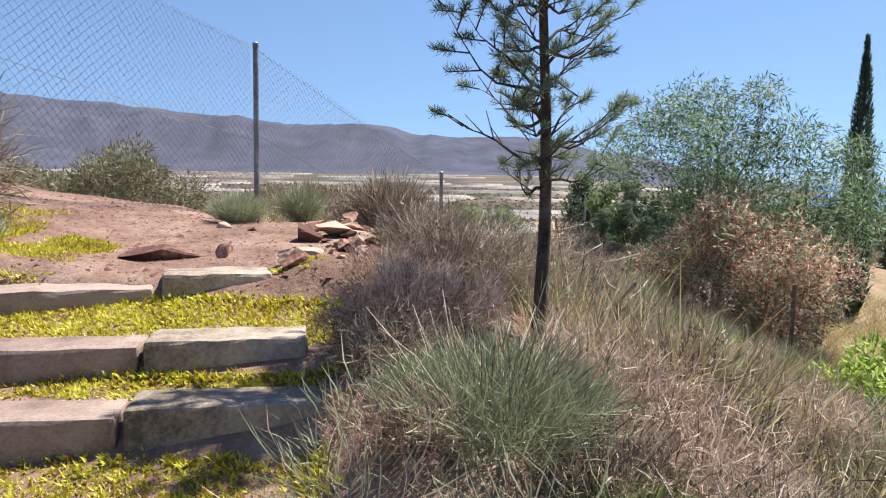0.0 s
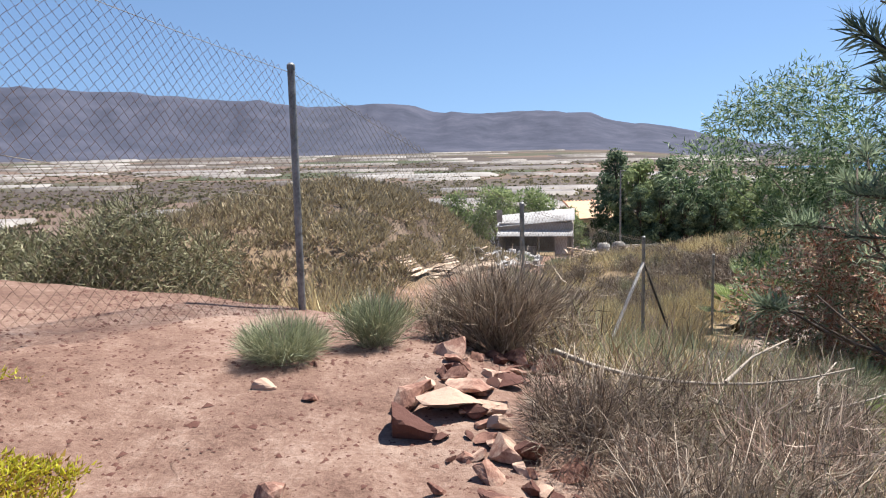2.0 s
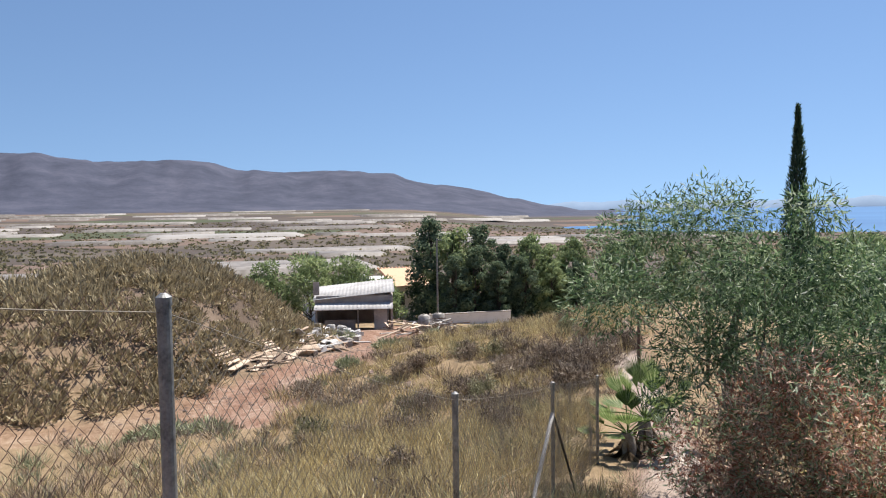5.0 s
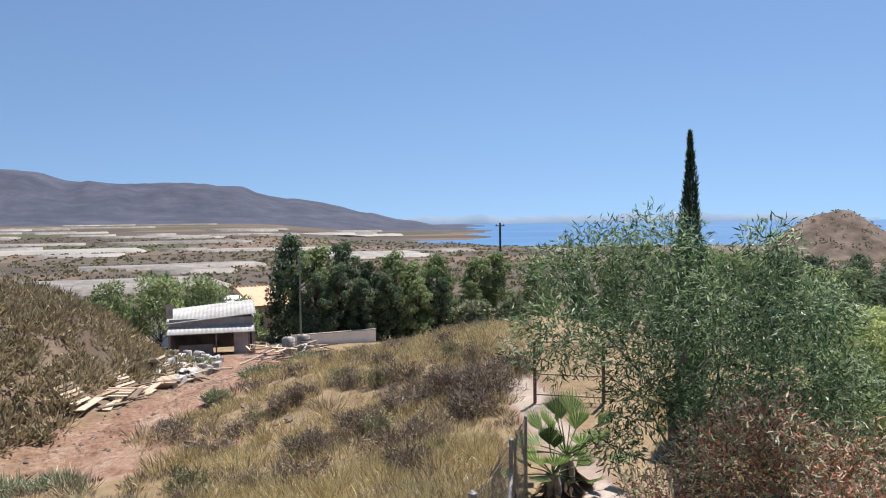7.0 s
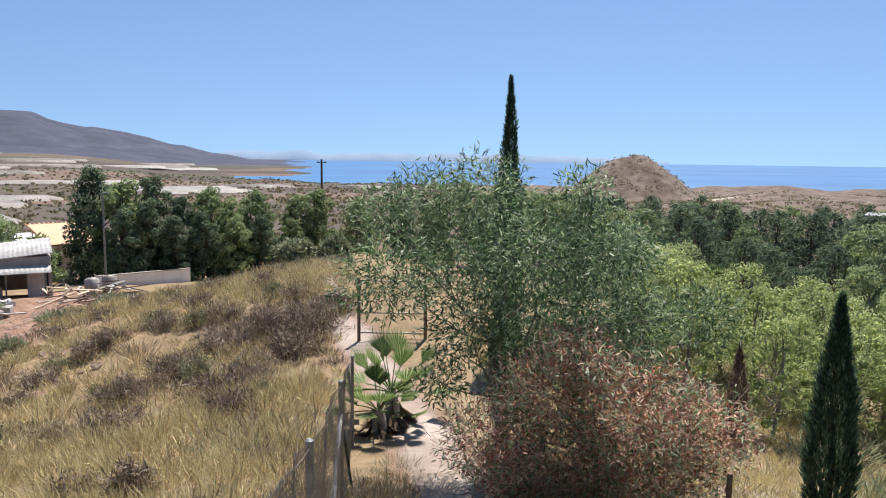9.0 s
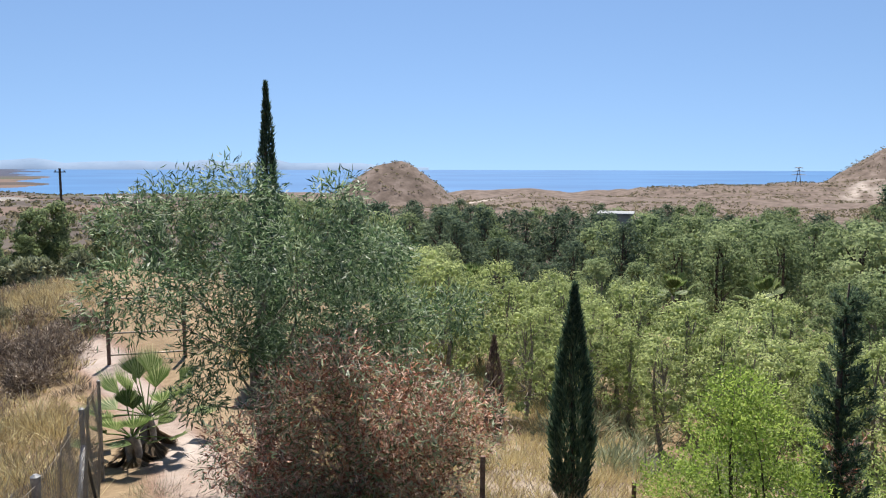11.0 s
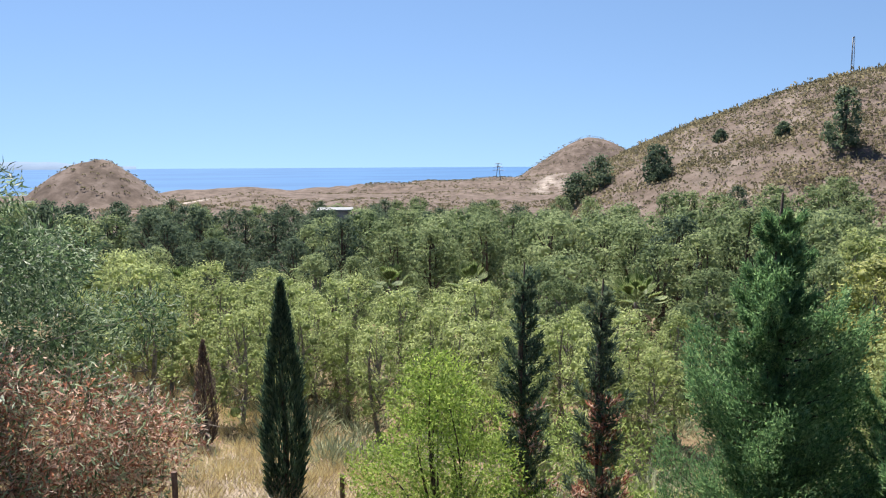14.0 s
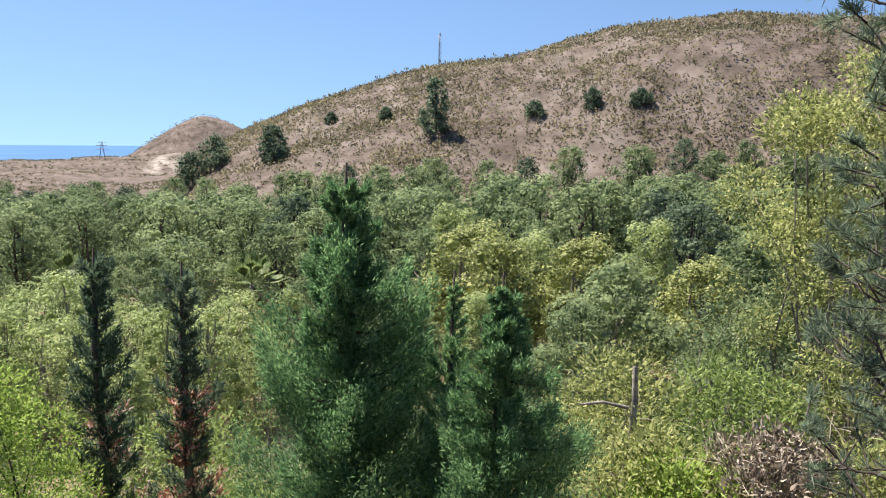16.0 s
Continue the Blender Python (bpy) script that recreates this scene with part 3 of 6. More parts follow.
def chain_link(p, q, tall, cell=0.036, wire=0.0016, sag=0.03, seed=0):
    """Woven zigzag wires between two post tops: every wire is a bent, thin, three-sided tube."""
    rng = np.random.default_rng(seed)
    p, q = np.array(p, float), np.array(q, float)
    length = np.hypot(*(q - p)[:2])
    along = (q - p) / length
    side = np.array([-along[1], along[0], 0])
    side /= np.linalg.norm(side)
    n, rows = int(length / cell) - 1, int(tall / cell)
    vs, fs, at = [], [], 0
    ang = np.arange(3) * 2.0944
    tilt = 0.012 * rng.normal(size=8)
    for k in range(n):
        j = np.arange(rows + 1)
        u = (k + ((j + k) % 2)) * cell
        down = j * cell
        wave = 0.03 * np.sin(u * 1.9 + down * 2.2 + seed) + 0.012 * np.sin(u * 5.1 - down * 3)
        s = sag * 4 * (u / length) * (1 - u / length)
        pts = p + along * u[:, None] + np.array([0, 0, 1.0]) * (0.04 - down - s + 0.004 * rng.normal(size=1))[:, None] + side * (wave + 0.003 * (j % 2))[:, None]
        ring = pts[:, None] + wire * (np.cos(ang)[None, :, None] * side + np.sin(ang)[None, :, None] * along)
        m = len(pts)
        i, c = np.meshgrid(np.arange(m - 1), np.arange(3), indexing="ij")
        f = np.stack([i * 3 + c, i * 3 + (c + 1) % 3, (i + 1) * 3 + (c + 1) % 3, (i + 1) * 3 + c], -1).reshape(-1, 4)
        vs.append(ring.reshape(-1, 3)), fs.append(f + at)
        at += m * 3
    return np.concatenate(vs), np.concatenate(fs)


def line_wire(p, q, drop, sag=0.03, r=0.002):
    k = np.linspace(0, 1, 9)[:, None]
    pts = np.array(p) * (1 - k) + np.array(q) * k
    pts[:, 2] -= drop + sag * 4 * k[:, 0] * (1 - k[:, 0])
    return tube(pts, [r] * 9, 4)


fence = thing("chain_link_fence", "rusty chain-link fence on grey galvanised posts", "fence")
for q in (LEFT2, LEFT, A, B, C, D):
    z0 = min(hz(*q), TOPS[q] - 1.4) - 0.15
    post = part("post", pipe_post(*q, z0, TOPS[q]), STEEL, fence, "grey galvanised steel pipe")
    part("cap", pipe_cap(*q, TOPS[q]), STEEL, post)
for n, (p, q) in enumerate(((LEFT2, LEFT), (LEFT, A), (A, B), (B, C), (C, D))):
    pt, qt = (*p, TOPS[p] - 0.04), (*q, TOPS[q] - 0.04)
    tall = 1.62 if n > 1 else 1.75
    part("wire_netting", chain_link(pt, qt, tall, seed=n, wire=0.0017 if n < 3 else 0.0022), WIRE if n > 1 else RUSTY, fence, "woven diamond wire netting")
    part("tension_wire", line_wire(pt, qt, 0.0), WIRE, fence)
    part("tension_wire", line_wire(pt, qt, tall * 0.5), WIRE, fence)
part("brace", strut((C[0] - 0.75, C[1] - 1.05, hz(C[0] - 0.75, C[1] - 1.05) - 0.05), (C[0], C[1], 0.45), 0.026), ROOF_SHEET, fence, "pale leaning brace pipe")
part("brace", strut((C[0] + 0.75, C[1] + 1.0, hz(C[0] + 0.75, C[1] + 1.0) - 0.05), (C[0], C[1], 0.45)), DARK, fence, "dark leaning brace pipe")

# fence on the garden's lower side
low = thing("chain_link_fence", "chain-link fence on rusty posts in dry grass", "fence")
LOWP = [(4.9, 9.9), (7.19, 8.95), (9.6, 8.0)]
for x, y in LOWP:
    part("post", pipe_post(x, y, hz(x, y) - 0.2, hz(x, y) + 1.3, 0.03), RUSTY, low, "rusty iron post")
for p, q in zip(LOWP, LOWP[1:]):
    part("wire_netting", chain_link((*p, hz(*p) + 1.25), (*q, hz(*q) + 1.25), 1.2, cell=0.04, wire=0.0018, seed=9), RUSTY, low, "woven diamond wire netting")

# garden gate
gx, gy, hx, hy = 9.04, 24.4, 10.55, 23.15
gate = thing("metal_gate", "wire-mesh metal gate between two posts on the path", "gate")
gz = hz((gx + hx) / 2, (gy + hy) / 2)
for x, y in ((gx, gy), (hx, hy)):
    part("post", pipe_post(x, y, gz - 0.2, gz + 1.75, 0.05), RUSTY, gate)
for z in (0.15, 0.75, 1.7):
    part("rail", tube([(gx, gy, gz + z), ((gx + hx) / 2, (gy + hy) / 2, gz + z), (hx, hy, gz + z)], [0.025] * 3, 6), WIRE, gate)
part("wire_netting", chain_link((gx, gy, gz + 1.65), (hx, hy, gz + 1.65), 1.5, cell=0.05, wire=0.003, sag=0, seed=4), WIRE, gate)


def stone_block(w, dpt, h, seed, material):
    rng = random.Random(seed)
    bm = box(w, dpt, h, bevel=0.018)
    bmesh.ops.subdivide_edges(bm, edges=[e for e in bm.edges if e.calc_length() > 0.1], cuts=8, use_grid_fill=True)
    for v in bm.verts:
        p = v.co * 6 + Vector((seed, 0, 0))
        v.co += noise.noise_vector(p) * 0.005 + noise.noise_vector(p * 4) * 0.006 + noise.noise_vector(p * 11) * 0.004
    return bm_mesh("step_block", bm, material)


for n, (x0, x1, yf, zt, turn) in enumerate(((-1.12, -0.42, 2.12, 0.715, 11), (-1.22, -0.56, 2.55, 0.865, 10), (-1.41, -0.88, 3.22, 1.05, 18))):
    for side in (0, 1):
        w = (x1 - x0) if side else 0.95
        cxm = (x0 + x1) / 2 if side else x0 - 0.015 - w / 2
        cym = yf + 0.14 + (cxm - (x0 + x1) / 2) * math.tan(radians(turn if side else turn * 0.9))
        thing("step_block", "pale concrete step block half sunk in soil" if side else "reddish worn concrete step block half sunk", "step",
              pose(cxm, cym, zt - 0.115 - (0.03 + 0.035 * (n == 2)) * (1 - side), 1.0 * (n - 1), 0, turn), "garden steps", "", stone_block(w, 0.27, 0.23, n * 2 + side, CONCRETE if side else CONCRETE_RED))


def rock_mesh(seed, sx, sy, sz, material=None):
    rng = random.Random(seed)
    bm = bmesh.new()
    bmesh.ops.create_icosphere(bm, subdivisions=3, radius=1)
    cuts = [(Vector([rng.gauss(0, 1) for _ in range(3)]).normalized(), rng.uniform(0.25, 0.52)) for _ in range(11)]
    for v in bm.verts:
        for nrm, lim in cuts:
            over = v.co.dot(nrm) - lim
            if over > 0:
                v.co -= nrm * over
        v.co += noise.noise_vector(v.co * 3 + Vector((seed, 0, 0))) * 0.03 + noise.noise_vector(v.co * 9 + Vector((0, seed, 0))) * 0.012
        v.co = Vector((v.co.x * sx, v.co.y * sy, v.co.z * sz))
    return bm_mesh("rock", bm, material or ROCK)


rr = random.Random(4)
for k in range(84):
    f = (k % 42) / 41
    x = -0.62 + 0.12 * math.sin(f * 9) + rr.uniform(-0.24, 0.26) + (0.10 if f > 0.6 else 0)
    y = 3.5 + f * 2.3 + rr.uniform(-0.1, 0.1)
    sz = rr.choice([0.06, 0.08, 0.11, 0.13, 0.17]) if k < 42 else rr.uniform(0.03, 0.08)
    thing("rock", "broken reddish rock piled along the terrace edge", "rock", pose(x, y, hz(x, y) + sz * 0.22, rr.uniform(-25, 25), rr.uniform(-25, 25), rr.uniform(0, 360)),
          "rocks at the terrace edge", "", rock_mesh(k, sz * rr.uniform(0.9, 1.4), sz * rr.uniform(0.7, 1.0), sz * rr.uniform(0.4, 0.65)))
for k, (x, y, sx, sy, sz, tn) in enumerate(((-1.58, 3.78, 0.40, 0.15, 0.13, 9), (-1.26, 3.87, 0.14, 0.11, 0.12, 30), (-0.70, 3.58, 0.20, 0.13, 0.07, -15), (-1.5, 4.75, 0.08, 0.06, 0.04, 0), (-1.28, 4.6, 0.07, 0.05, 0.03, 70))):
    thing("rock", "flat reddish rock half buried in the terrace", "rock", pose(x, y, hz(x, y) + 0.012, 0, 0, tn), "rocks in the terrace", "", rock_mesh(70 + k, sx, sy, sz))


def pebbles(seed, x, y, size):
    rng = np.random.default_rng(seed)
    n = len(x)
    z = height(x, y)
    s = rng.gamma(1.6, size, n) + size
    q = np.array([[1, 0, 0], [-0.5, 0.87, 0], [-0.5, -0.87, 0], [0, 0, 0.5]])
    th = rng.uniform(0, 6.28, n)
    c, sn = np.cos(th), np.sin(th)
    qq = np.stack([q[:, 0] * c[:, None] - q[:, 1] * sn[:, None], q[:, 0] * sn[:, None] + q[:, 1] * c[:, None], np.broadcast_to(q[:, 2], (n, 4))], -1)
    qq = qq * (s[:, None, None] * rng.uniform(0.6, 1.4, (n, 4, 1)))
    v = np.stack([x, y, z], -1)[:, None] + qq
    f = np.array([[0, 1, 3], [1, 2, 3], [2, 0, 3]])
    return v.reshape(-1, 3), (np.arange(n)[:, None, None] * 4 + f).reshape(-1, 3)


rg8 = np.random.default_rng(8)
ty = rg8.uniform(31, 60, 2600)
tx = np.interp(ty, [30.0, 31.0, 32.2, 34.2, 36.8, 42.1, 59.4], [-16, -9.0, -5.0, -2.8, -0.2, 1.9, 6.5]) + rg8.normal(size=2600) * 1.3
stuff("rubble", pebbles(9, tx, ty, 0.017), CONCRETE_RED, "pale stones and rubble strewn along the dirt track", "rubble")
stuff("gravel", pebbles(8, rg8.uniform(-3.2, -0.2, 5600), rg8.uniform(3.2, 7.0, 5600), 0.0034), ROCK, "small reddish stones strewn over the terrace", "gravel")


# ---- plants ----
def unit(v):
    return v / (np.linalg.norm(v, axis=-1, keepdims=True) + 1e-9)


def tufts(x, y, tall, blades, width, rng, lean=0.45, spread=0.5, dz=0.0):
    """Many grass tufts: blades fan out from each root."""
    x, y = np.asarray(x), np.asarray(y)
    n = len(x)
    z = height(x, y) - 0.02 + dz
    tall = np.broadcast_to(tall, n)
    th, rad = rng.uniform(0, 6.283, (n, blades)), np.sqrt(rng.random((n, blades)))
    off = np.stack([np.cos(th), np.sin(th), 0 * th], -1) * (rad * spread * 0.5)[..., None] * tall[:, None, None]
    way = unit(np.stack([np.cos(th), np.sin(th), 0 * th], -1) * (lean * rad)[..., None] + [0, 0, 1] + rng.normal(size=(n, blades, 3)) * 0.27)
    base = np.stack([x, y, z], -1)[:, None] + off
    ln = tall[:, None] * rng.uniform(0.55, 1.1, (n, blades))
    wd = np.broadcast_to(width, n)[:, None] * rng.uniform(0.7, 1.3, (n, blades))
    return leaves(base.reshape(-1, 3), way.reshape(-1, 3), ln.ravel(), wd.ravel(), rng, 0.08)


def domes(x, y, rad, blades, width, rng):
    """Round hummocks of dry blades: a half ball of short leaves on each root."""
    x, y = np.asarray(x), np.asarray(y)
    n = len(x)
    d = rng.normal(size=(n, blades, 3))
    d[..., 2] = np.abs(d[..., 2]) * 0.9
    d = unit(d)
    rad = np.broadcast_to(rad, n)[:, None, None]
    root = np.stack([x, y, height(x, y) - 0.03], -1)[:, None]
    base = root + d * rad * rng.uniform(0.45, 0.9, (n, blades, 1))
    way = unit(d * 0.8 + [0, 0, 0.55] + rng.normal(size=(n, blades, 3)) * 0.35)
    ln = np.broadcast_to(rad[..., 0] * 0.55, (n, blades)) * rng.uniform(0.6, 1.3, (n, blades))
    return leaves(base.reshape(-1, 3), way.reshape(-1, 3), ln.ravel(), width * rng.uniform(0.6, 1.4, n * blades), rng, 0.1)


def on_track(x, y):
    off, k = track_side(x, y)
    return (np.abs(off) < 1.6 + 0.4 * vnoise(np.asarray(x) * 0.5, np.asarray(y) * 0.5, 44)) & (k > 0.06) & (k < 1.25) & (np.asarray(x) > -9)


def on_path(x, y):
    off, k = path_side(x, y)
    return (np.abs(off) < 0.6) & (k > -0.05)


def fence_side(x, y):
    return -(x - FX) * UY + (y - FY) * UX


def on_steps(x, y):
    return (x < -0.25) & (y < 3.4)


def cover():
    rng = np.random.default_rng(11)
    # garden slope, near
    x, y = rng.uniform(-0.5, 9, 5200), rng.uniform(-0.5, 15, 5200)
    d, w = np.hypot(x + 2.77, y - 4.22), fence_side(x, y)
    keep = (d > 2.9) & (w < -0.1) & ~on_path(x, y) & ~on_steps(x, y) & (np.hypot(x - 0.05, y - 0.1) > 0.8) & ~((x < 0.35) & (y < 1.3)) & (d < 14) & (vnoise(x * 0.9, y * 0.9, 3) > -0.45)
    x, y = x[keep], y[keep]
    mixv = vnoise(x * 0.7, y * 0.7, 12) + 0.4 * rng.normal(size=len(x))
    tall = rng.uniform(0.22, 0.5, len(x)) * (0.45 + 1.0 * np.clip(0.5 + vnoise(x * 1.9, y * 1.9, 83), 0, 1))
    for nm, sel, m, lab in (("dry_grass", mixv > 0.5, STRAW, "pale dry grass on the garden slope"), ("dry_weeds", (mixv <= 0.5) & (mixv > 0.1), DRYBUSH, "grey-brown dry weeds on the garden slope"), ("reddish_weeds", (mixv <= 0.1) & (mixv > -0.12), RED_WEED, "reddish-brown dry weeds on the garden slope"), ("green_weeds", mixv <= -0.12, BROOM, "grey-green weeds among the dry grass")):
        stuff(nm, tufts(x[sel], y[sel], tall[sel], 34, 0.007, rng, 0.8, 0.8) if nm == "dry_grass" else domes(x[sel], y[sel], tall[sel] * 0.75, 60, 0.0042, rng), m, lab, "grass")
    # outer slope between fence and track
    x, y = rng.uniform(-12, 26, 9000), rng.uniform(5.5, 62, 9000)
    d, w = np.hypot(x + 2.77, y - 4.22), fence_side(x, y)
    keep = (w > 0.12) & ~((x < -2.2) & (y < 9.0)) & ~on_track(x, y) & (d > 3.2) & (w < 26) & (rng.random(9000) < np.clip(18 / d, 0.3, 1)) & ((track_side(x, y)[0] > 1.4) | (y < 26))
    x, y, d = x[keep], y[keep], d[keep]
    mixv = vnoise(x * 0.33, y * 0.33, 17) + 0.35 * rng.normal(size=len(x))
    tall = rng.uniform(0.3, 0.65, len(x)) * (0.5 + 0.9 * np.clip(0.5 + vnoise(x * 0.9, y * 0.9, 84), 0, 1))
    for nm, sel, m, lab in (("dry_grass", mixv > -0.2, STRAW, "golden dry grass on the slope beyond the fence"), ("dry_weeds", (mixv <= -0.2) & (mixv > -0.75), DRYBUSH, "brown dry weeds on the slope beyond the fence"), ("green_weeds", mixv <= -0.75, BROOM, "grey-green weeds beyond the fence")):
        stuff(nm, tufts(x[sel], y[sel], tall[sel], 36, 0.005 + 0.0006 * d[sel], rng, 0.9, 1.0), m, lab, "grass")
    # more straw close behind the netting
    x, y = rng.uniform(-4, 9, 2600), rng.uniform(6, 22, 2600)
    w = fence_side(x, y)
    keep = (w > 0.1) & (w < 7) & ~((x < -1.9) & (y < 9.5)) & (vnoise(x * 1.3, y * 1.3, 71) > 0.0)
    stuff("dry_grass", tufts(x[keep], y[keep], rng.uniform(0.35, 0.7, keep.sum()), 40, 0.008, rng, 0.6, 0.7), STRAW, "tall golden straw close behind the netting", "grass")
    # big golden clumps over the outer slope
    x, y = rng.uniform(-3, 17, 1500), rng.uniform(11, 44, 1500)
    w = fence_side(x, y)
    keep = (w > 0.6) & (w < 15) & ~on_track(x, y) & (vnoise(x * 0.45, y * 0.45, 27) > -0.35) & (track_side(x, y)[0] > 2.4)
    stuff("dry_grass", domes(x[keep], y[keep], rng.uniform(0.25, 0.62, keep.sum()), 130, 0.013, rng), STRAW, "big golden grass clumps on the outer slope", "grass")
    # mound with round esparto tufts
    x, y = rng.uniform(-28, 8, 9000), rng.uniform(28, 60, 9000)
    off, k = track_side(x, y)
    keep = ((off < -3.3) | ((x < -4) & (y > 29) & (off < -1.2))) & (vnoise(x * 0.5, y * 0.5, 31) > -0.8) & (np.hypot(x, y) < 70)
    x, y = x[keep][:3000], y[keep][:3000]
    stuff("esparto_tufts", domes(x, y, np.minimum(rng.gamma(6, 0.075, len(x)), 0.85), 66, 0.07, rng), TUFT, "round brown esparto tufts on the stony mound", "grass")
    # cypress meadow on the garden's lower side
    x, y = rng.uniform(5, 24, 4200), rng.uniform(5, 24, 4200)
    w = fence_side(x, y)
    keep = (w < -3.5) & (w > -13) & ~on_path(x, y)
    stuff("dry_grass", tufts(x[keep], y[keep], rng.uniform(0.2, 0.45, keep.sum()), 34, 0.013, rng, 0.7, 0.9), STRAW, "short golden dry grass under the cypresses", "grass")
    # undergrowth of the wood
    x, y = rng.uniform(8, 42, 2600), rng.uniform(-30, 26, 2600)
    keep = (fence_side(x, y) < -11)
    stuff("undergrowth", tufts(x[keep], y[keep], rng.uniform(0.4, 0.95, keep.sum()), 46, 0.03, rng, 1.3, 1.0), BROOM, "low grey-green scrub under the pines", "scrub")
    # hill shrubs
    n = 62000
    bb, dd = np.radians(rng.uniform(84, 150, n)), 100 + 230 * rng.random(n) ** 0.8
    x, y = EX + dd * np.sin(bb), EY + dd * np.cos(bb)
    keep = vnoise(x * 0.06, y * 0.06, 61) + 0.7 * rng.normal(size=n) > -0.1
    x, y, dd = x[keep], y[keep], dd[keep]
    stuff("hill_shrubs", domes(x, y, rng.gamma(4, 0.18, len(x)), 7, 0.55, rng), SHRUB_FAR, "low dry shrubs dotting the bare hill", "scrub")
    n = 9000
    x, y = np.concatenate([rng.uniform(150, 420, n // 2), rng.uniform(480, 780, n - n // 2)]), np.concatenate([rng.uniform(20, 330, n // 2), rng.uniform(-20, 220, n - n // 2)])
    stuff("hill_shrubs", domes(x, y, rng.uniform(0.5, 1.1, n), 8, 0.8, rng), SHRUB_FAR, "low dry shrubs on the seaside hills", "scrub")
    # plain: scattered bushes
    n = 7000
    bb, dd = np.radians(rng.uniform(-40, 40, n)), 110 + 900 * rng.random(n) ** 1.6
    x, y = EX + dd * np.sin(bb), EY + dd * np.cos(bb)
    stuff("plain_scrub", tufts(x, y, rng.uniform(0.8, 2.0, n), 9, 0.012 * dd ** 0.75, rng, 1.5, 1.0), SHRUB_FAR, "scattered low scrub over the far plain", "scrub")


cover()


def succulents():
    rng = np.random.default_rng(5)
    xs, ys = [], []
    for x0, x1, y0, y1, n in ((-2.1, -0.45, 2.72, 3.2, 2700), (-2.1, -0.40, 2.34, 2.54, 1300), (-2.0, -0.3, 1.5, 2.07, 2300), (-2.75, -1.98, 3.45, 4.1, 2000), (-3.0, -2.5, 4.1, 4.7, 500), (-0.95, -0.6, 3.35, 3.5, 40), (-2.3, -2.0, 2.2, 3.3, 260), (-0.45, -0.25, 1.6, 3.0, 110)):
        xs.append(rng.uniform(x0, x1, n)), ys.append(rng.uniform(y0, y1, n))
    x, y = np.concatenate(xs), np.concatenate(ys)
    keep = (vnoise(x * 5, y * 5, 9) > -0.15) | ((y < 3.25) & (vnoise(x * 7, y * 7, 4) > -0.6))
    return tufts(x[keep], y[keep], rng.uniform(0.022, 0.055, keep.sum()), 11, 0.013, rng, 1.5, 1.6)


stuff("ground_cover", succulents(), SUCCULENT, "yellow-green succulent ground cover between the steps", "ground cover")


def bush_parts(seed, rad, tall, n, width, fan=0.9, tangle=False):
    """Upright fine stems fanning from one root, with branched tips."""
    rng = np.random.default_rng(seed)
    th, r = rng.uniform(0, 6.283, n), np.sqrt(rng.random(n))
    way = unit(np.stack([np.cos(th) * r * fan * rad / tall, np.sin(th) * r * fan * rad / tall, np.ones(n)], -1) + rng.normal(size=(n, 3)) * 0.16)
    start = rng.random(n) ** 0.7
    base = way * (start * 0.55 * tall)[:, None] + np.stack([np.cos(th), np.sin(th), 0 * th], -1) * (r * rad * 0.25)[:, None]
    if tangle:
        nrm = unit(rng.normal(size=(n, 3)) * [1, 1, 0.7] + [0, 0, 0.25])
        q = rng.random(n) ** 0.45
        base = nrm * [rad, rad, tall * 0.62] * q[:, None] * (0.8 + 0.25 * np.sin(nrm[:, 0:1] * 6 + seed)) + [0, 0, tall * 0.28]
        base[:, 2] = np.maximum(base[:, 2], 0.0)
        tip = unit(nrm * 0.4 + [0, 0, 0.45] + rng.normal(size=(n, 3)) * 0.75)
        return leaves(base, tip, tall * rng.uniform(0.10, 0.34, n), width * rng.uniform(0.7, 1.3, n), rng, 0.12)
    tip = unit(way + rng.normal(size=(n, 3)) * 0.42)
    ln = tall * rng.uniform(0.14, 0.46, n) * (1.15 - 0.4 * r)
    return leaves(base, tip, ln, width * rng.uniform(0.7, 1.3, n), rng, 0.06)


def stems(seed, rad, tall, n, r0=0.005):
    rng = np.random.default_rng(seed)
    out = []
    for _ in range(n):
        th, q = rng.uniform(0, 6.283), rng.random()
        k = np.linspace(0, 1, 5)[:, None]
        end = np.array([math.cos(th) * rad * q, math.sin(th) * rad * q, tall * rng.uniform(0.6, 0.9)])
        pts = k * end + np.sin(k * 5 + th) * 0.04 * rad
        pts[0] = 0
        out.append(tube(pts, r0 * (1.1 - np.linspace(0, 0.9, 5)), 4))
    return merge(*out)


def bush(name, label, x, y, rad, tall, n, material, width=0.006, seed=0, fan=0.9, twigs=14, sink=0.03):
    ob = thing(name, label, "bush", pose(x, y, hz(x, y) - sink))
    part("woody_base", stems(seed + 50, rad * 0.8, tall, twigs), TWIG, ob, "dry woody stems")
    part("foliage", bush_parts(seed, rad, tall, int(n * 1.2), width, fan, name == "dry_bush"), material, ob)
    return ob


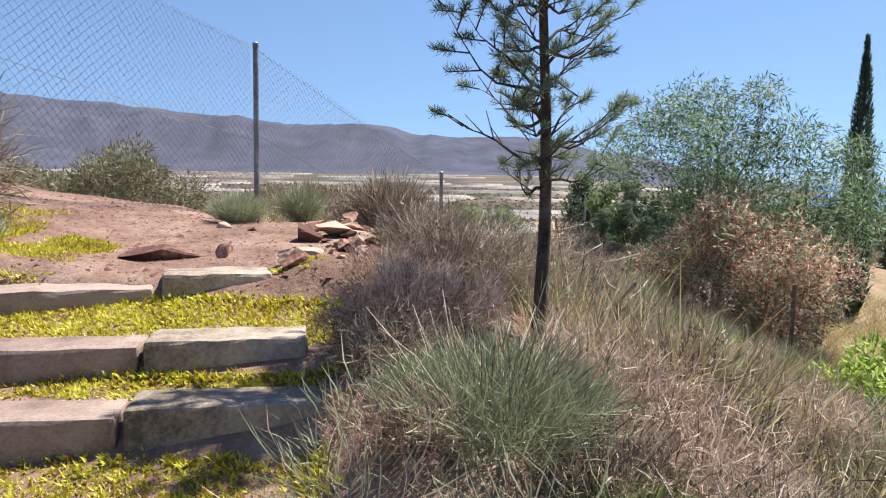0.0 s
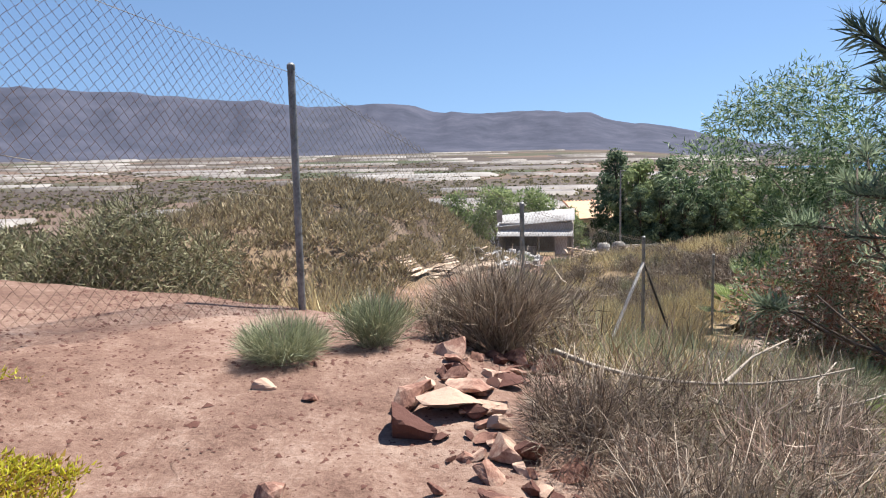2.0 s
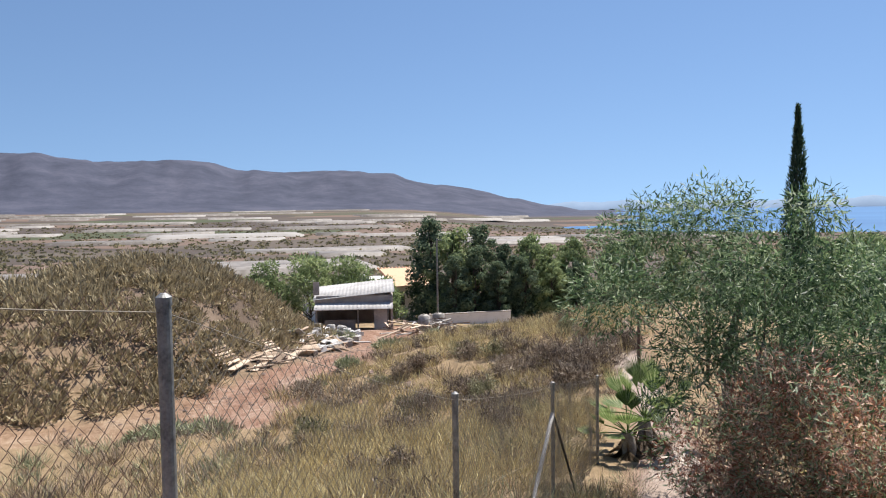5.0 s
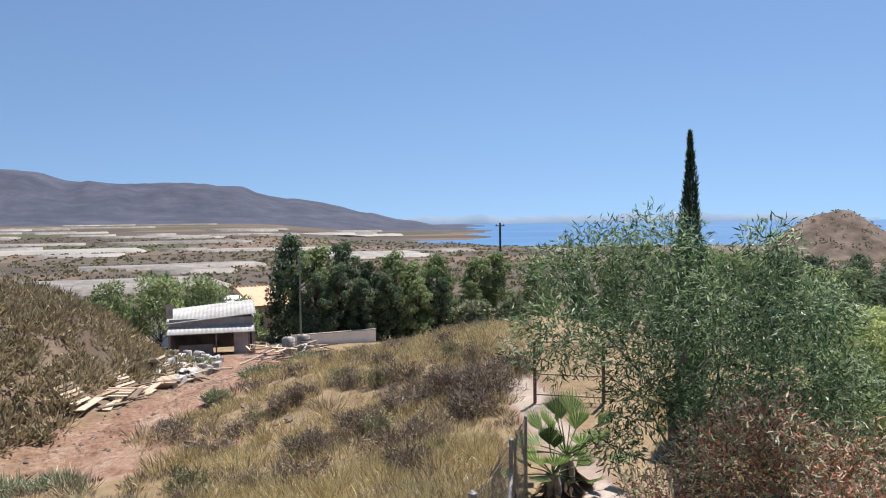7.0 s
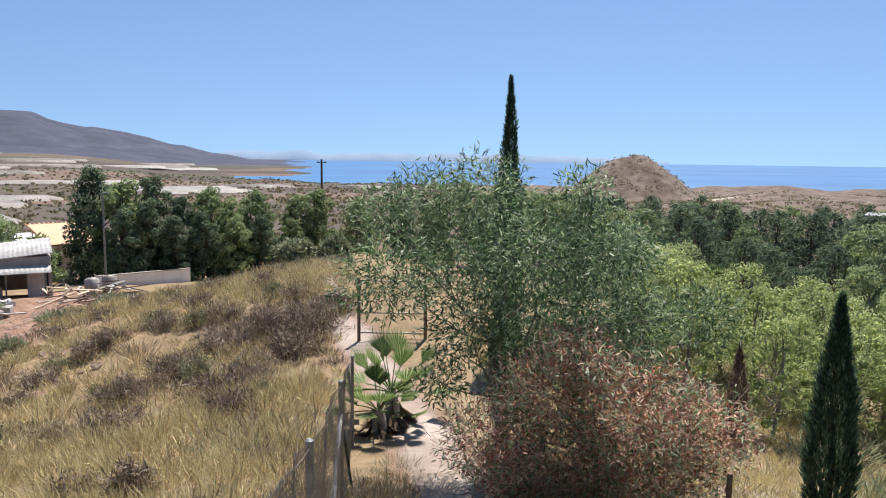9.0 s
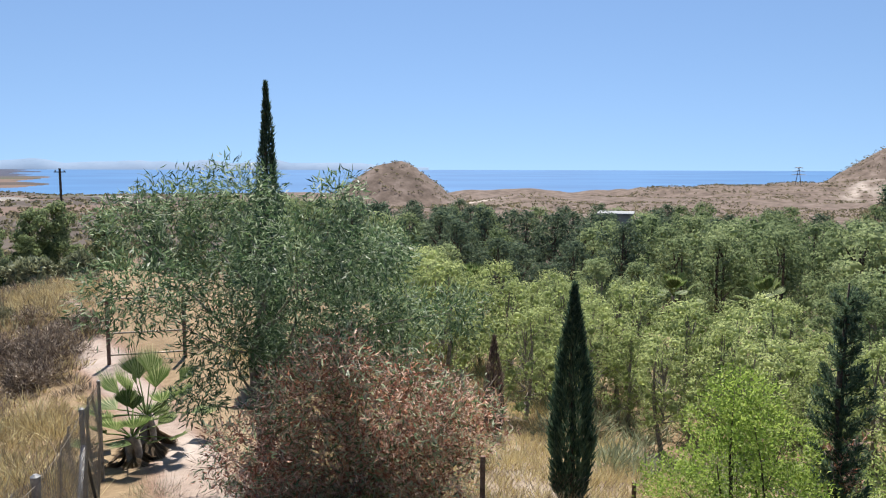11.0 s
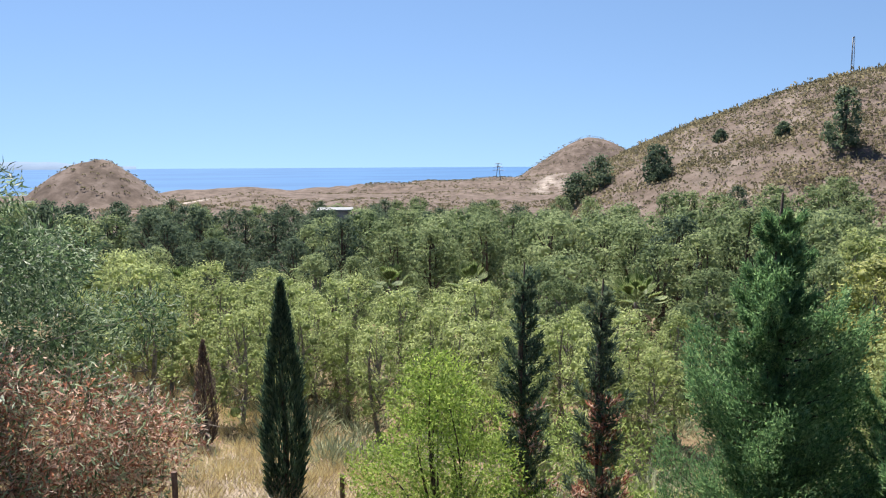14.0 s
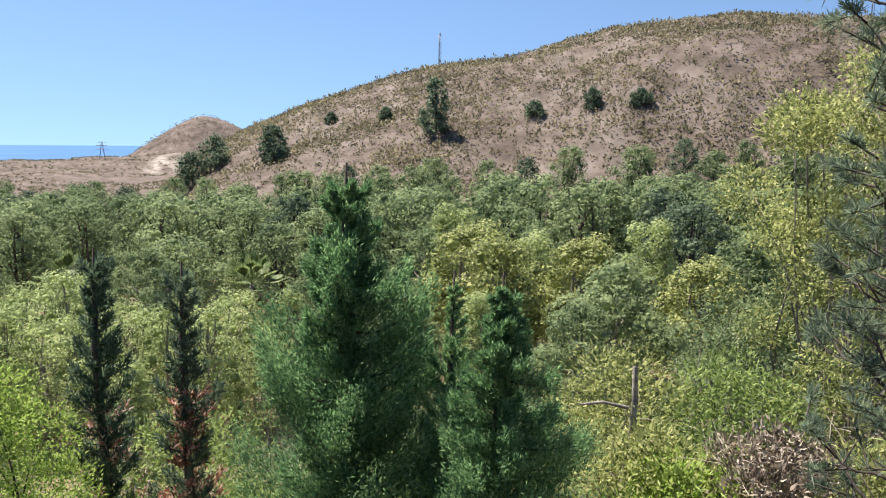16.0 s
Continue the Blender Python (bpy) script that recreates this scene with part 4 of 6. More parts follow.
bush("broom_bush", "grey-green broom bush beside the steps", 0.22, 1.85, 0.62, 0.52, 4200, BROOM, 0.0035, 1, 1.1, 40)
bush("dry_bush", "dry pinkish-grey twiggy bush beside the steps", -0.12, 2.55, 0.36, 0.34, 3400, RED_WEED, 0.003, 2, 1.0, 30)
bush("dry_bush", "dry brown tangled bush below the rocks", 0.05, 3.55, 0.55, 0.50, 6500, DRYBUSH, 0.0028, 3, 1.2, 60)
bush("dry_bush", "dry grey twiggy bush below the rocks", -0.15, 4.35, 0.45, 0.42, 5000, DRYBUSH, 0.0028, 4, 1.3, 60)
bush("dry_bush", "dry brown twiggy bush below the rocks", 0.55, 4.5, 0.7, 0.62, 7000, DRYBUSH, 0.0028, 5, 1.2, 60)
bush("broom_bush", "small round grey-green bush on the terrace", -1.53, 5.15, 0.28, 0.34, 4800, BROOM, 0.0026, 6, 1.4, 16)
bush("broom_bush", "small olive-green bush on the terrace edge", -1.12, 5.45, 0.24, 0.40, 2800, BROOM, 0.003, 7, 1.1, 20)
bush("dry_bush", "small dry bush at the terrace edge", -0.78, 5.75, 0.22, 0.40, 1800, DRYBUSH, 0.003, 8, 0.9, 16)
bush("broom_bush", "tall brown-green broom bush at the terrace edge", -0.45, 5.75, 0.42, 0.74, 3600, DRYBUSH, 0.004, 9, 1.0, 50)
bush("dry_bush", "tall brown broom bush at the terrace edge", -0.2, 6.2, 0.42, 0.7, 1500, DRYBUSH, 0.006, 10, 1.0, 26)
bush("dry_bush", "tall dry bush against the netting", -2.85, 3.95, 0.35, 1.1, 1500, DRYBUSH, 0.006, 13, 0.8, 22)
bush("broom_bush", "low grey-green bush on the terrace", -2.55, 3.6, 0.22, 0.3, 500, BROOM, 0.006, 14, 1.2, 8)
for k, (x, y, r, t, m) in enumerate(((-0.30, 2.62, 0.22, 0.24, DRYBUSH), (-0.18, 2.25, 0.28, 0.28, DRYBUSH), (-0.12, 2.9, 0.26, 0.28, RED_WEED), (0.12, 2.8, 0.28, 0.3, RED_WEED), (-0.25, 3.2, 0.26, 0.26, RED_WEED), (-0.05, 1.75, 0.28, 0.25, RED_WEED),
        (0.35, 3.8, 0.34, 0.34, DRYBUSH), (0.0, 3.95, 0.3, 0.3, RED_WEED), (0.75, 2.5, 0.34, 0.32, BROOM), (1.0, 3.2, 0.34, 0.36, RED_WEED), (1.1, 4.1, 0.4, 0.42, DRYBUSH), (1.45, 3.5, 0.4, 0.4, BROOM),
        (0.6, 1.6, 0.3, 0.26, FRESH), (0.85, 2.05, 0.3, 0.26, RED_WEED), (-0.05, 2.1, 0.18, 0.14, FRESH), (0.3, 2.35, 0.26, 0.2, FRESH), (1.3, 2.7, 0.32, 0.3, FRESH))):
    nm = {BROOM: "broom_bush", DRYBUSH: "dry_bush", RED_WEED: "dry_bush", FRESH: "green_bush"}[m]
    bush(nm, {BROOM: "low grey-green twiggy bush beside the steps", DRYBUSH: "low dry brown twiggy bush beside the steps", RED_WEED: "low pinkish dry weed bush beside the steps", FRESH: "low yellow-green weed beside the steps"}[m], x, y, r, t, 3000, m, 0.0035, 900 + k, 1.2, 30)
rb = random.Random(9)
DARKBUSH = leafy("dark brown dry bush", [(0.08, 0.06, 0.046), (0.19, 0.143, 0.108), (0.34, 0.265, 0.20)], 2, trans=0.15)
for k in range(46):
    x, y = rb.uniform(0.4, 7.5), rb.uniform(2.2, 13.0)
    if fence_side(x, y) > -1.2 or on_path(x, y) or math.hypot(x - 0.5, y - 3.05) < 0.35:
        continue
    m = rb.choice([BROOM, DRYBUSH, DRYBUSH, BROOM, FRESH if y > 6 else DRYBUSH])
    nm = {BROOM: "broom_bush", DRYBUSH: "dry_bush", FRESH: "green_bush"}[m]
    bush(nm, {BROOM: "grey-green broom bush on the slope", DRYBUSH: "dry brown bush on the slope", FRESH: "fresh green weed bush on the slope"}[m], x, y, rb.uniform(0.3, 0.55), rb.uniform(0.3, 0.6), 1100, m, 0.006, 100 + k, 1.2, 16)
for k in range(46):
    x, y = rb.uniform(0.45, 4.2), rb.uniform(1.0, 7.5)
    if fence_side(x, y) > -1.0 or on_path(x, y) or math.hypot(x - 0.5, y - 3.05) < 0.45 or math.hypot(x, y) < 1.5:
        continue
    m, nm, lab = rb.choice([(BROOM, "broom_bush", "grey-green twiggy bush on the garden slope"), (DRYBUSH, "dry_bush", "pale dry twiggy bush on the garden slope"), (RED_WEED, "dry_bush", "reddish-brown dry bush on the garden slope")])
    bush(nm, lab, x, y, rb.uniform(0.3, 0.5), rb.uniform(0.35, 0.6), 1700, m, 0.004, 500 + k, 1.3, 24)
for k in range(120):
    x, y = rb.uniform(-1, 16), rb.uniform(10, 42)
    if fence_side(x, y) < 1.5 or on_track(x, y):
        continue
    bush("dry_bush", "dark brown dry bush on the outer slope", x, y, rb.uniform(0.35, 1.0), rb.uniform(0.4, 0.85), 900, rb.choice([DRYBUSH, DRYBUSH, DARKBUSH, DARKBUSH, OLIVE_BUSH]), 0.024, 200 + k, 1.4, 10)
for k, (x, y, r, t) in enumerate(((7.5, 27.3, 1.3, 1.1), (8.1, 25.9, 1.2, 1.0), (6.1, 27.2, 1.2, 0.9), (8.8, 27.0, 1.0, 0.9), (4.2, 25.6, 1.0, 0.8), (10.1, 27.6, 0.9, 0.8), (2.7, 25.0, 0.9, 0.7), (4.9, 23.1, 0.8, 0.7), (7.0, 24.6, 0.9, 0.8), (3.6, 20.6, 0.7, 0.6))):
    bush("dry_bush", "large dark brown dry bush on the outer slope", x, y, r, t, 2600, rb.choice([DARKBUSH, DARKBUSH, DRYBUSH]), 0.02, 850 + k, 1.4, 20)
for k, (x, y, r, t) in enumerate(((3.9, 10.5, 0.6, 0.6), (4.6, 11.3, 0.6, 0.6), (3.3, 9.3, 0.5, 0.5), (3.0, 8.0, 0.5, 0.5), (4.7, 9.8, 0.6, 0.6), (2.4, 6.9, 0.45, 0.45), (4.0, 8.6, 0.55, 0.55), (2.0, 5.8, 0.4, 0.42))):
    bush("green_bush", "yellow-green leafy bush on the garden slope", x, y, r, t, 3000, FRESH if k % 2 else BROOM, 0.009, 870 + k, 1.4, 24)
for x, y, r, t in ((-4.9, 29.2, 1.5, 1.0), (-3.7, 28.8, 1.2, 0.9), (-5.8, 30.5, 1.3, 0.8), (1.5, 36.5, 0.7, 0.8), (4.5, 44.0, 1.6, 1.1), (7.0, 49.0, 2.2, 1.3), (9.5, 54.0, 2.0, 1.3), (-1.0, 47.5, 1.0, 0.7), (3.0, 58.0, 1.6, 1.2)):
    bush("green_bush", "grey-green bush beside the dirt track", x, y, r, t, 1100, BROOM, 0.035, int(x * 7 + 400), 1.5, 10)


def lobe_points(lobes, n, rng, shell=0.55):
    """Points in and on a cloud of round lobes (x, y, z, radius), with the way outward."""
    lobes = np.asarray(lobes, float)
    share = lobes[:, 3] ** 2
    which = rng.choice(len(lobes), n, p=share / share.sum())
    nrm = unit(rng.normal(size=(n, 3)))
    r = shell + (1 - shell) * rng.random(n) ** 0.5
    rough = 1 + 0.22 * np.sin(nrm[:, 0] * 7 + which) * np.cos(nrm[:, 2] * 6 + which * 2)
    return lobes[which, :3] + nrm * (r * lobes[which, 3] * rough)[:, None] * [1, 1, 0.8], nrm


def limb_set(lobes, root, tall, r0, rng, sides=6, fork=0.5):
    out = []
    for lx, ly, lz, lr in lobes:
        a = np.array([root[0], root[1], root[2] + (lz - root[2]) * fork * rng.uniform(0.6, 1.0)])
        b = np.array([lx, ly, lz])
        k = np.linspace(0, 1, 6)[:, None]
        pts = a * (1 - k) + b * k + np.sin(k * 3.1) * rng.normal(size=3) * 0.08 * np.linalg.norm(b - a)
        out.append(tube(pts, r0 * (1 - 0.85 * k[:, 0]) * rng.uniform(0.6, 1), sides - 1 if sides > 5 else sides))
    return merge(*out)


def tree(name, label, at, trunk, crown, bark, leaf, category="tree", group=""):
    ob = thing(name, label, category, at, group)
    part("trunk", trunk, bark, ob)
    part("crown", crown, leaf, ob)
    return ob


def inner_mass(lobe, rng):
    """Ragged dense heart of a clump of needles, hidden under its sprays."""
    u = np.linspace(0.35, 2.8, 4)
    a = np.arange(6) * 1.0472
    uu, aa = np.meshgrid(u, a, indexing="ij")
    r = lobe[3] * 0.42 * rng.uniform(0.65, 1.15, uu.shape)
    v = np.stack([lobe[0] + r * np.sin(uu) * np.cos(aa), lobe[1] + r * np.sin(uu) * np.sin(aa), lobe[2] + 0.8 * r * np.cos(uu)], -1).reshape(-1, 3)
    i, j = np.meshgrid(np.arange(3), np.arange(6), indexing="ij")
    f = np.stack([i * 6 + j, (i + 1) * 6 + j, (i + 1) * 6 + (j + 1) % 6, i * 6 + (j + 1) % 6], -1).reshape(-1, 4)
    return v, f


def pine_geo(seed, H, W, n, ln, wd, bare=0.3):
    """A loose rounded pine: bent trunk, limbs to lobes of needle sprays."""
    rng = np.random.default_rng(seed)
    k = np.linspace(0, 1, 8)[:, None]
    bend = rng.normal(size=3) * [0.05, 0.05, 0] * H
    spine = np.concatenate([np.sin(k * 2.2) * bend[0], np.sin(k * 2.6) * bend[1], k * H * 0.95], 1)
    lobes = []
    for q in range(30):
        h = bare + (1 - bare) * (q + 0.5) / 30
        rad = W * math.sin(min(1, (1.04 - h) / (1 - bare)) ** 0.6 * 1.5) * rng.uniform(0.35, 1.0)
        th = q * 2.4 + rng.uniform(-0.5, 0.5)
        lobes.append((rad * math.cos(th), rad * math.sin(th), h * H, W * rng.uniform(0.22, 0.38) * (1.15 - 0.4 * h)))
    lobes.append((spine[-1][0], spine[-1][1], H * 0.95, W * 0.22))
    p, nrm = lobe_points(lobes, n, rng, 0.82)
    way = unit(nrm * 0.8 + [0, 0, 0.55] + rng.normal(size=(n, 3)) * 0.5)
    stem = merge(tube(spine, H * (0.022 - 0.018 * k[:, 0]), 7), limb_set(lobes, (0, 0, 0), H, H * 0.008, rng, 5, 0.85))
    face = unit(nrm + unit(p - np.array([0, 0, H * 0.45])) * 0.35 + rng.normal(size=(n, 3)) * 0.3)
    half = n // 6
    return stem, merge(leaves(p[:half], way[:half], ln * rng.uniform(0.6, 1.3, half), wd * rng.uniform(0.7, 1.3, half), rng, 0.1),
                       sprays(p[half:], face[half:], ln * 1.15 * rng.uniform(0.6, 1.3, n - half), ln * 0.72 * rng.uniform(0.6, 1.3, n - half), rng), *[inner_mass(l, rng) for l in lobes])


def spire_geo(seed, H, R, n, ln, wd, ragged=0.12, low=0.08, belly=0.3):
    """A narrow cypress: upright sprays on a spindle."""
    rng = np.random.default_rng(seed)
    h = rng.random(n) ** 0.85
    prof = np.interp(h, [0, low, belly, 0.6, 0.85, 1.0], [0.45, 0.8, 1.0, 0.76, 0.30, 0.0])
    th = rng.uniform(0, 6.283, n)
    wob = 1 + ragged * np.sin(th * 3 + h * 19) + ragged * np.sin(th * 5 - h * 31)
    r = R * prof * wob * (0.55 + 0.45 * np.sqrt(rng.random(n)))
    p = np.stack([np.cos(th) * r, np.sin(th) * r, h * H * 0.96 + 0.02 * H], -1)
    way = unit(np.stack([np.cos(th) * 0.35, np.sin(th) * 0.35, np.ones(n)], -1) + rng.normal(size=(n, 3)) * 0.22)
    trunk = tube([(0, 0, -0.1), (0.01 * H, 0, H * 0.3), (0, 0.01 * H, H * 0.6), (0, 0, H * 0.93)], [H * 0.016, H * 0.012, H * 0.008, H * 0.002], 7)
    return trunk, leaves(p, way, ln * (1.1 - 0.6 * h) * rng.uniform(0.6, 1.3, n), wd * (1.1 - 0.5 * h) * rng.uniform(0.7, 1.3, n), rng, 0.05)


def cone_geo(seed, H, R, n, ln, wd, tiers=34, droop=0.1, gap=0.25, shape=(0.9, 1.0, 0.72, 0.36, 0.05), rise=1.0, lean=(0, 0)):
    """A soft conifer: boughs in a spiral up the trunk, each a feathered plume."""
    rng = np.random.default_rng(seed)
    boughs, pts, ways = [], [], []
    for q in range(tiers * 3):
        h = (q + 0.5) / (tiers * 3)
        if rng.random() < gap * (1 - h):
            continue
        rad = R * np.interp(h, [0, 0.15, 0.5, 0.8, 1], shape) * rng.uniform(0.5, 1.15) * (1 + 0.28 * math.sin(q * 2.39996 * 2 + h * 17))
        th = q * 2.39996 + rng.uniform(-0.3, 0.3)
        a = np.array([0, 0, h * H * 0.93])
        out = np.array([math.cos(th), math.sin(th), 0.0])
        rad *= 1 + (out[0] * lean[0] + out[1] * lean[1]) * (1 - h)
        k = np.linspace(0, 1, 6)[:, None]
        bough = a + out * k * rad + np.array([0, 0, 1.0]) * (k ** 2 * rad * rise - droop * k * rad)
        boughs.append(tube(bough, 0.006 * H * 0.5 * (1.05 - k[:, 0]), 4))
        m = max(8, int(n / (tiers * 3) * (0.4 + 1.5 * rad / R)))
        t = rng.random(m) ** 0.6
        ctr = a + out * (t * rad)[:, None] + np.array([0, 0, 1.0]) * (t ** 2 * rad * rise - droop * t * rad)[:, None]
        side = np.array([-out[1], out[0], 0])
        pts.append(ctr + side * (rng.normal(size=m) * 0.12 * rad)[:, None] + np.array([0, 0, 1.0]) * (rng.normal(size=m) * 0.12 * rad)[:, None])
        ways.append(unit(out * 0.6 + np.array([0, 0, 0.95]) + rng.normal(size=(m, 3)) * 0.6))
    p, w = np.concatenate(pts), np.concatenate(ways)
    trunk = tube([(0, 0, -0.2), (0.02 * H, 0, H * 0.35), (0, 0.01 * H, H * 0.7), (0, 0, H * 0.97)], [H * 0.018, H * 0.013, H * 0.008, H * 0.002], 7)
    heart = tube([(0, 0, H * f) for f in np.linspace(0.03, 0.9, 14)], R * np.interp(np.linspace(0.03, 0.9, 14), [0, 0.15, 0.5, 0.8, 1], [0.05, 0.09, 0.07, 0.04, 0.01]) * rng.uniform(0.6, 1.3, 14), 7)
    return merge(trunk, *boughs), merge(heart, leaves(p, w, ln * rng.uniform(0.5, 1.3, len(p)), wd * rng.uniform(0.7, 1.3, len(p)), rng, 0.08))


def stand(x, y, turn=0.0, scale=1.0, sink=0.08):
    return pose(x, y, hz(x, y) - sink, 0, 0, turn) @ Matrix.Scale(scale, 4)


# young pine beside the steps: open tiers of thin boughs
def young_pine():
    rng = np.random.default_rng(21)
    H = 3.35
    k = np.linspace(0, 1, 12)[:, None]
    spine = np.concatenate([0.03 * np.sin(k * 7), 0.02 * np.sin(k * 6), k * H], 1)
    wood, pts, ways = [tube(spine, 0.036 - 0.03 * k[:, 0], 9)], [], []
    for q in range(74):
        h = (0.78 + 2.5 * (q + rng.uniform(-1.5, 2.5)) / 76) / H
        th = q * 2.39996 + rng.uniform(-0.4, 0.4)
        rad = np.interp(h * H, [0.77, 1.1, 1.5, 2.2, 2.9, 3.35], [0.30, 0.40, 0.30, 0.25, 0.30, 0.12]) * rng.uniform(0.4, 1.15) * (1.15 if q in (4, 9, 21) else 1.0)
        if q in (13, 17):
            th, rad = 3.83 + 0.02 * (q - 13), 0.6 - 0.02 * (q - 13)
        out = np.array([math.cos(th), math.sin(th), 0])
        j = np.linspace(0, 1, 7)[:, None]
        bough = np.array([0, 0, h * H]) + out * j * rad + np.array([0, 0, 1.0]) * (0.5 * j ** 2.2 * rad + 0.03 * np.sin(j * 7 + q))
        wood.append(tube(bough, 0.009 * (1.1 - j[:, 0]), 5))
        for t in np.linspace(0.3, 1.0, 7):
            c = np.array([0, 0, h * H]) + out * t * rad + np.array([0, 0, 1.0]) * (0.5 * t ** 2.2 * rad + 0.03 * math.sin(t * 7 + q))
            side = unit(np.array([-out[1], out[0], 0.2]) * rng.choice([-1, 1]) + out * 0.8 + rng.normal(size=3) * 0.3)
            e = c + side * 0.15 * rng.uniform(0.4, 1.2) + np.array([0, 0, rng.uniform(0.0, 0.10)])
            wood.append(tube([c, (c + e) / 2, e], [0.004, 0.003, 0.002], 4))
            if q in (4, 9, 21) and t < 0.9:
                continue
            m = int(rng.choice([0, 0, 40, 80]) if t < 0.7 else 150)
            s = 0.35 + 0.65 * rng.random(m)[:, None]
            pts.append(c * (1 - s) + e * s)
            ways.append(unit(side * 0.5 + [0, 0, 0.55] + rng.normal(size=(m, 3)) * 0.6))
    p, w = np.concatenate(pts), np.concatenate(ways)
    n = len(p)
    tree("young_pine", "young pine with a thin dark trunk and sparse blue-green needles", stand(0.485, 3.05), merge(*wood), leaves(p, w, rng.uniform(0.03, 0.06, n), 0.0032, rng, 0.12), BARK, PINE_YOUNG)


young_pine()


# bushy tree with narrow leaves over the garden path
def willow_tree():
    rng = np.random.default_rng(31)
    root = (0, 0, 0)
    ex, ey = 0.80, -0.60      # across the path
    fx, fy = 0.60, 0.80       # along the path
    lobes = []
    for a, z, r in ((-1.8, 3.5, 0.65), (-1.6, 2.75, 0.85), (-1.1, 3.75, 0.7), (-0.3, 3.85, 0.8), (-0.5, 2.7, 1.0), (0.4, 3.1, 1.0), (1.0, 3.95, 0.45), (1.4, 3.1, 0.8), (2.1, 2.9, 0.6), (0.5, 2.1, 1.1),
                    (1.6, 2.0, 1.1), (2.3, 1.8, 0.85), (0.6, 1.5, 0.75), (-0.5, 1.9, 0.75), (1.6, 1.4, 0.8), (2.7, 2.2, 0.6), (-0.9, 1.15, 0.45), (0.2, 0.9, 0.5)):
        b = rng.uniform(-1.0, 1.0)
        lobes.append((a * ex + b * fx, a * ey + b * fy, z + 0.45, r * 0.92))
    k = np.linspace(0, 1, 7)[:, None]
    spine = np.concatenate([0.2 * np.sin(k * 6.5), 0.18 * np.sin(k * 5), k * 3.3 - 0.1], 1)
    wood = merge(tube(spine, 0.16 - 0.13 * k[:, 0], 9), limb_set(lobes, (0.05, 0.05, 0.3), 4, 0.032, rng, 6, 0.72))
    n = 30000
    p, nrm = lobe_points(lobes, n, rng, 0.15)
    w = unit(nrm * 0.55 + [0, 0, -0.1] + rng.normal(size=(n, 3)) * 0.65)
    tree("narrow_leaf_tree", "bushy tree with narrow glossy grey-green leaves beside the path", stand(5.15, 13.85), wood, leaves(p, w, rng.uniform(0.08, 0.17, n), rng.uniform(0.014, 0.028, n), rng, 0.1), BARK_GREY, WILLOW)
    dead = []
    for a, z, r in ((0.2, 1.5, 0.7), (0.5, 0.6, 0.8), (1.2, 1.4, 0.85), (1.5, 0.6, 0.8), (2.0, 1.15, 0.65), (1.1, 0.2, 0.8), (0.5, 2.0, 0.5), (-0.5, 1.0, 0.65), (-0.2, 0.4, 0.6)):
        b = rng.uniform(-0.7, 0.2) - 0.5
        dead.append((a * ex + b * fx - 0.25, a * ey + b * fy - 0.3, z + 0.25, r * 1.06))
    n = 19000
    p, nrm = lobe_points(dead, n, rng, 0.15)
    w = unit(nrm * 0.5 + rng.normal(size=(n, 3)) * 0.8)
    ob = tree("dead_shrub", "tangled half-dead shrub with brown withered leaves", stand(5.0, 13.2), merge(limb_set(dead, (0.6, -0.6, 0), 2, 0.03, rng, 5, 0.2), limb_set(dead[::-1], (1.4, -1.2, 0), 2, 0.025, rng, 5, 0.2)), leaves(p, w, rng.uniform(0.06, 0.12, n), rng.uniform(0.012, 0.024, n), rng, 0.15), BARK_GREY, BROWN_LEAF, "shrub")
    n = 5000
    p, nrm = lobe_points(dead, n, rng, 0.3)
    part("brushwood", leaves(p, unit(nrm * 0.6 + [0, 0, 0.3] + rng.normal(size=(n, 3)) * 0.6), rng.uniform(0.15, 0.4, n), 0.007, rng, 0.05), TWIG, ob, "bare pale twigs")
    n = 6500
    p, nrm = lobe_points(dead, n, rng, 0.6)
    part("live_foliage", leaves(p, unit(nrm * 0.5 + rng.normal(size=(n, 3)) * 0.8), rng.uniform(0.08, 0.16, n), 0.022, rng, 0.15), WILLOW, ob, "grey-green leaves still alive")


willow_tree()

# cypresses
t, c = spire_geo(41, 8.15, 0.37, 8500, 0.26, 0.035, 0.2, 0.05, 0.4)
tree("cypress", "tall slim dark cypress above the bushy tree", stand(11.58, 20.79), t, c, BARK, CYPRESS)
t, c = spire_geo(42, 2.75, 0.26, 2200, 0.2, 0.03)
tree("cypress", "small dry brown cypress in the meadow", stand(14.15, 15.3), t, c, BARK, DRY_CYPRESS)
t, c = spire_geo(43, 4.35, 0.39, 6500, 0.24, 0.035, 0.08)
tree("cypress", "dense dark green cypress behind the netting", stand(10.5, 11.4), t, c, BARK, CYPRESS)
for q, (x, y, top, R, n, m, lab) in enumerate(((8.05, 6.66, 2.25, 0.42, 11000, CYPRESS, "thin ragged dark cypress with bare branches"), (6.71, 5.6, 2.25, 0.36, 8000, PINE_DARK, "sparse half-dry cypress with brown lower branches"))):
    t, c = cone_geo(144 + q, top - hz(x, y), R, n, 0.085, 0.018, 30, 0.0, 0.42, (0.6, 1.0, 0.85, 0.6, 0.42), 0.7)
    ob = tree("cypress", lab, stand(x, y), t, c, BARK, m)
    t, c = cone_geo(154 + q, (top - hz(x, y)) * (0.6 + 0.1 * q), R * 1.15, 1800 + 1600 * q, 0.085, 0.018, 20, 0.0, 0.6, (0.6, 1.0, 0.85, 0.6, 0.42), 0.5)
    part("dead_foliage", c, BROWN_LEAF, ob, "brown dead sprays")

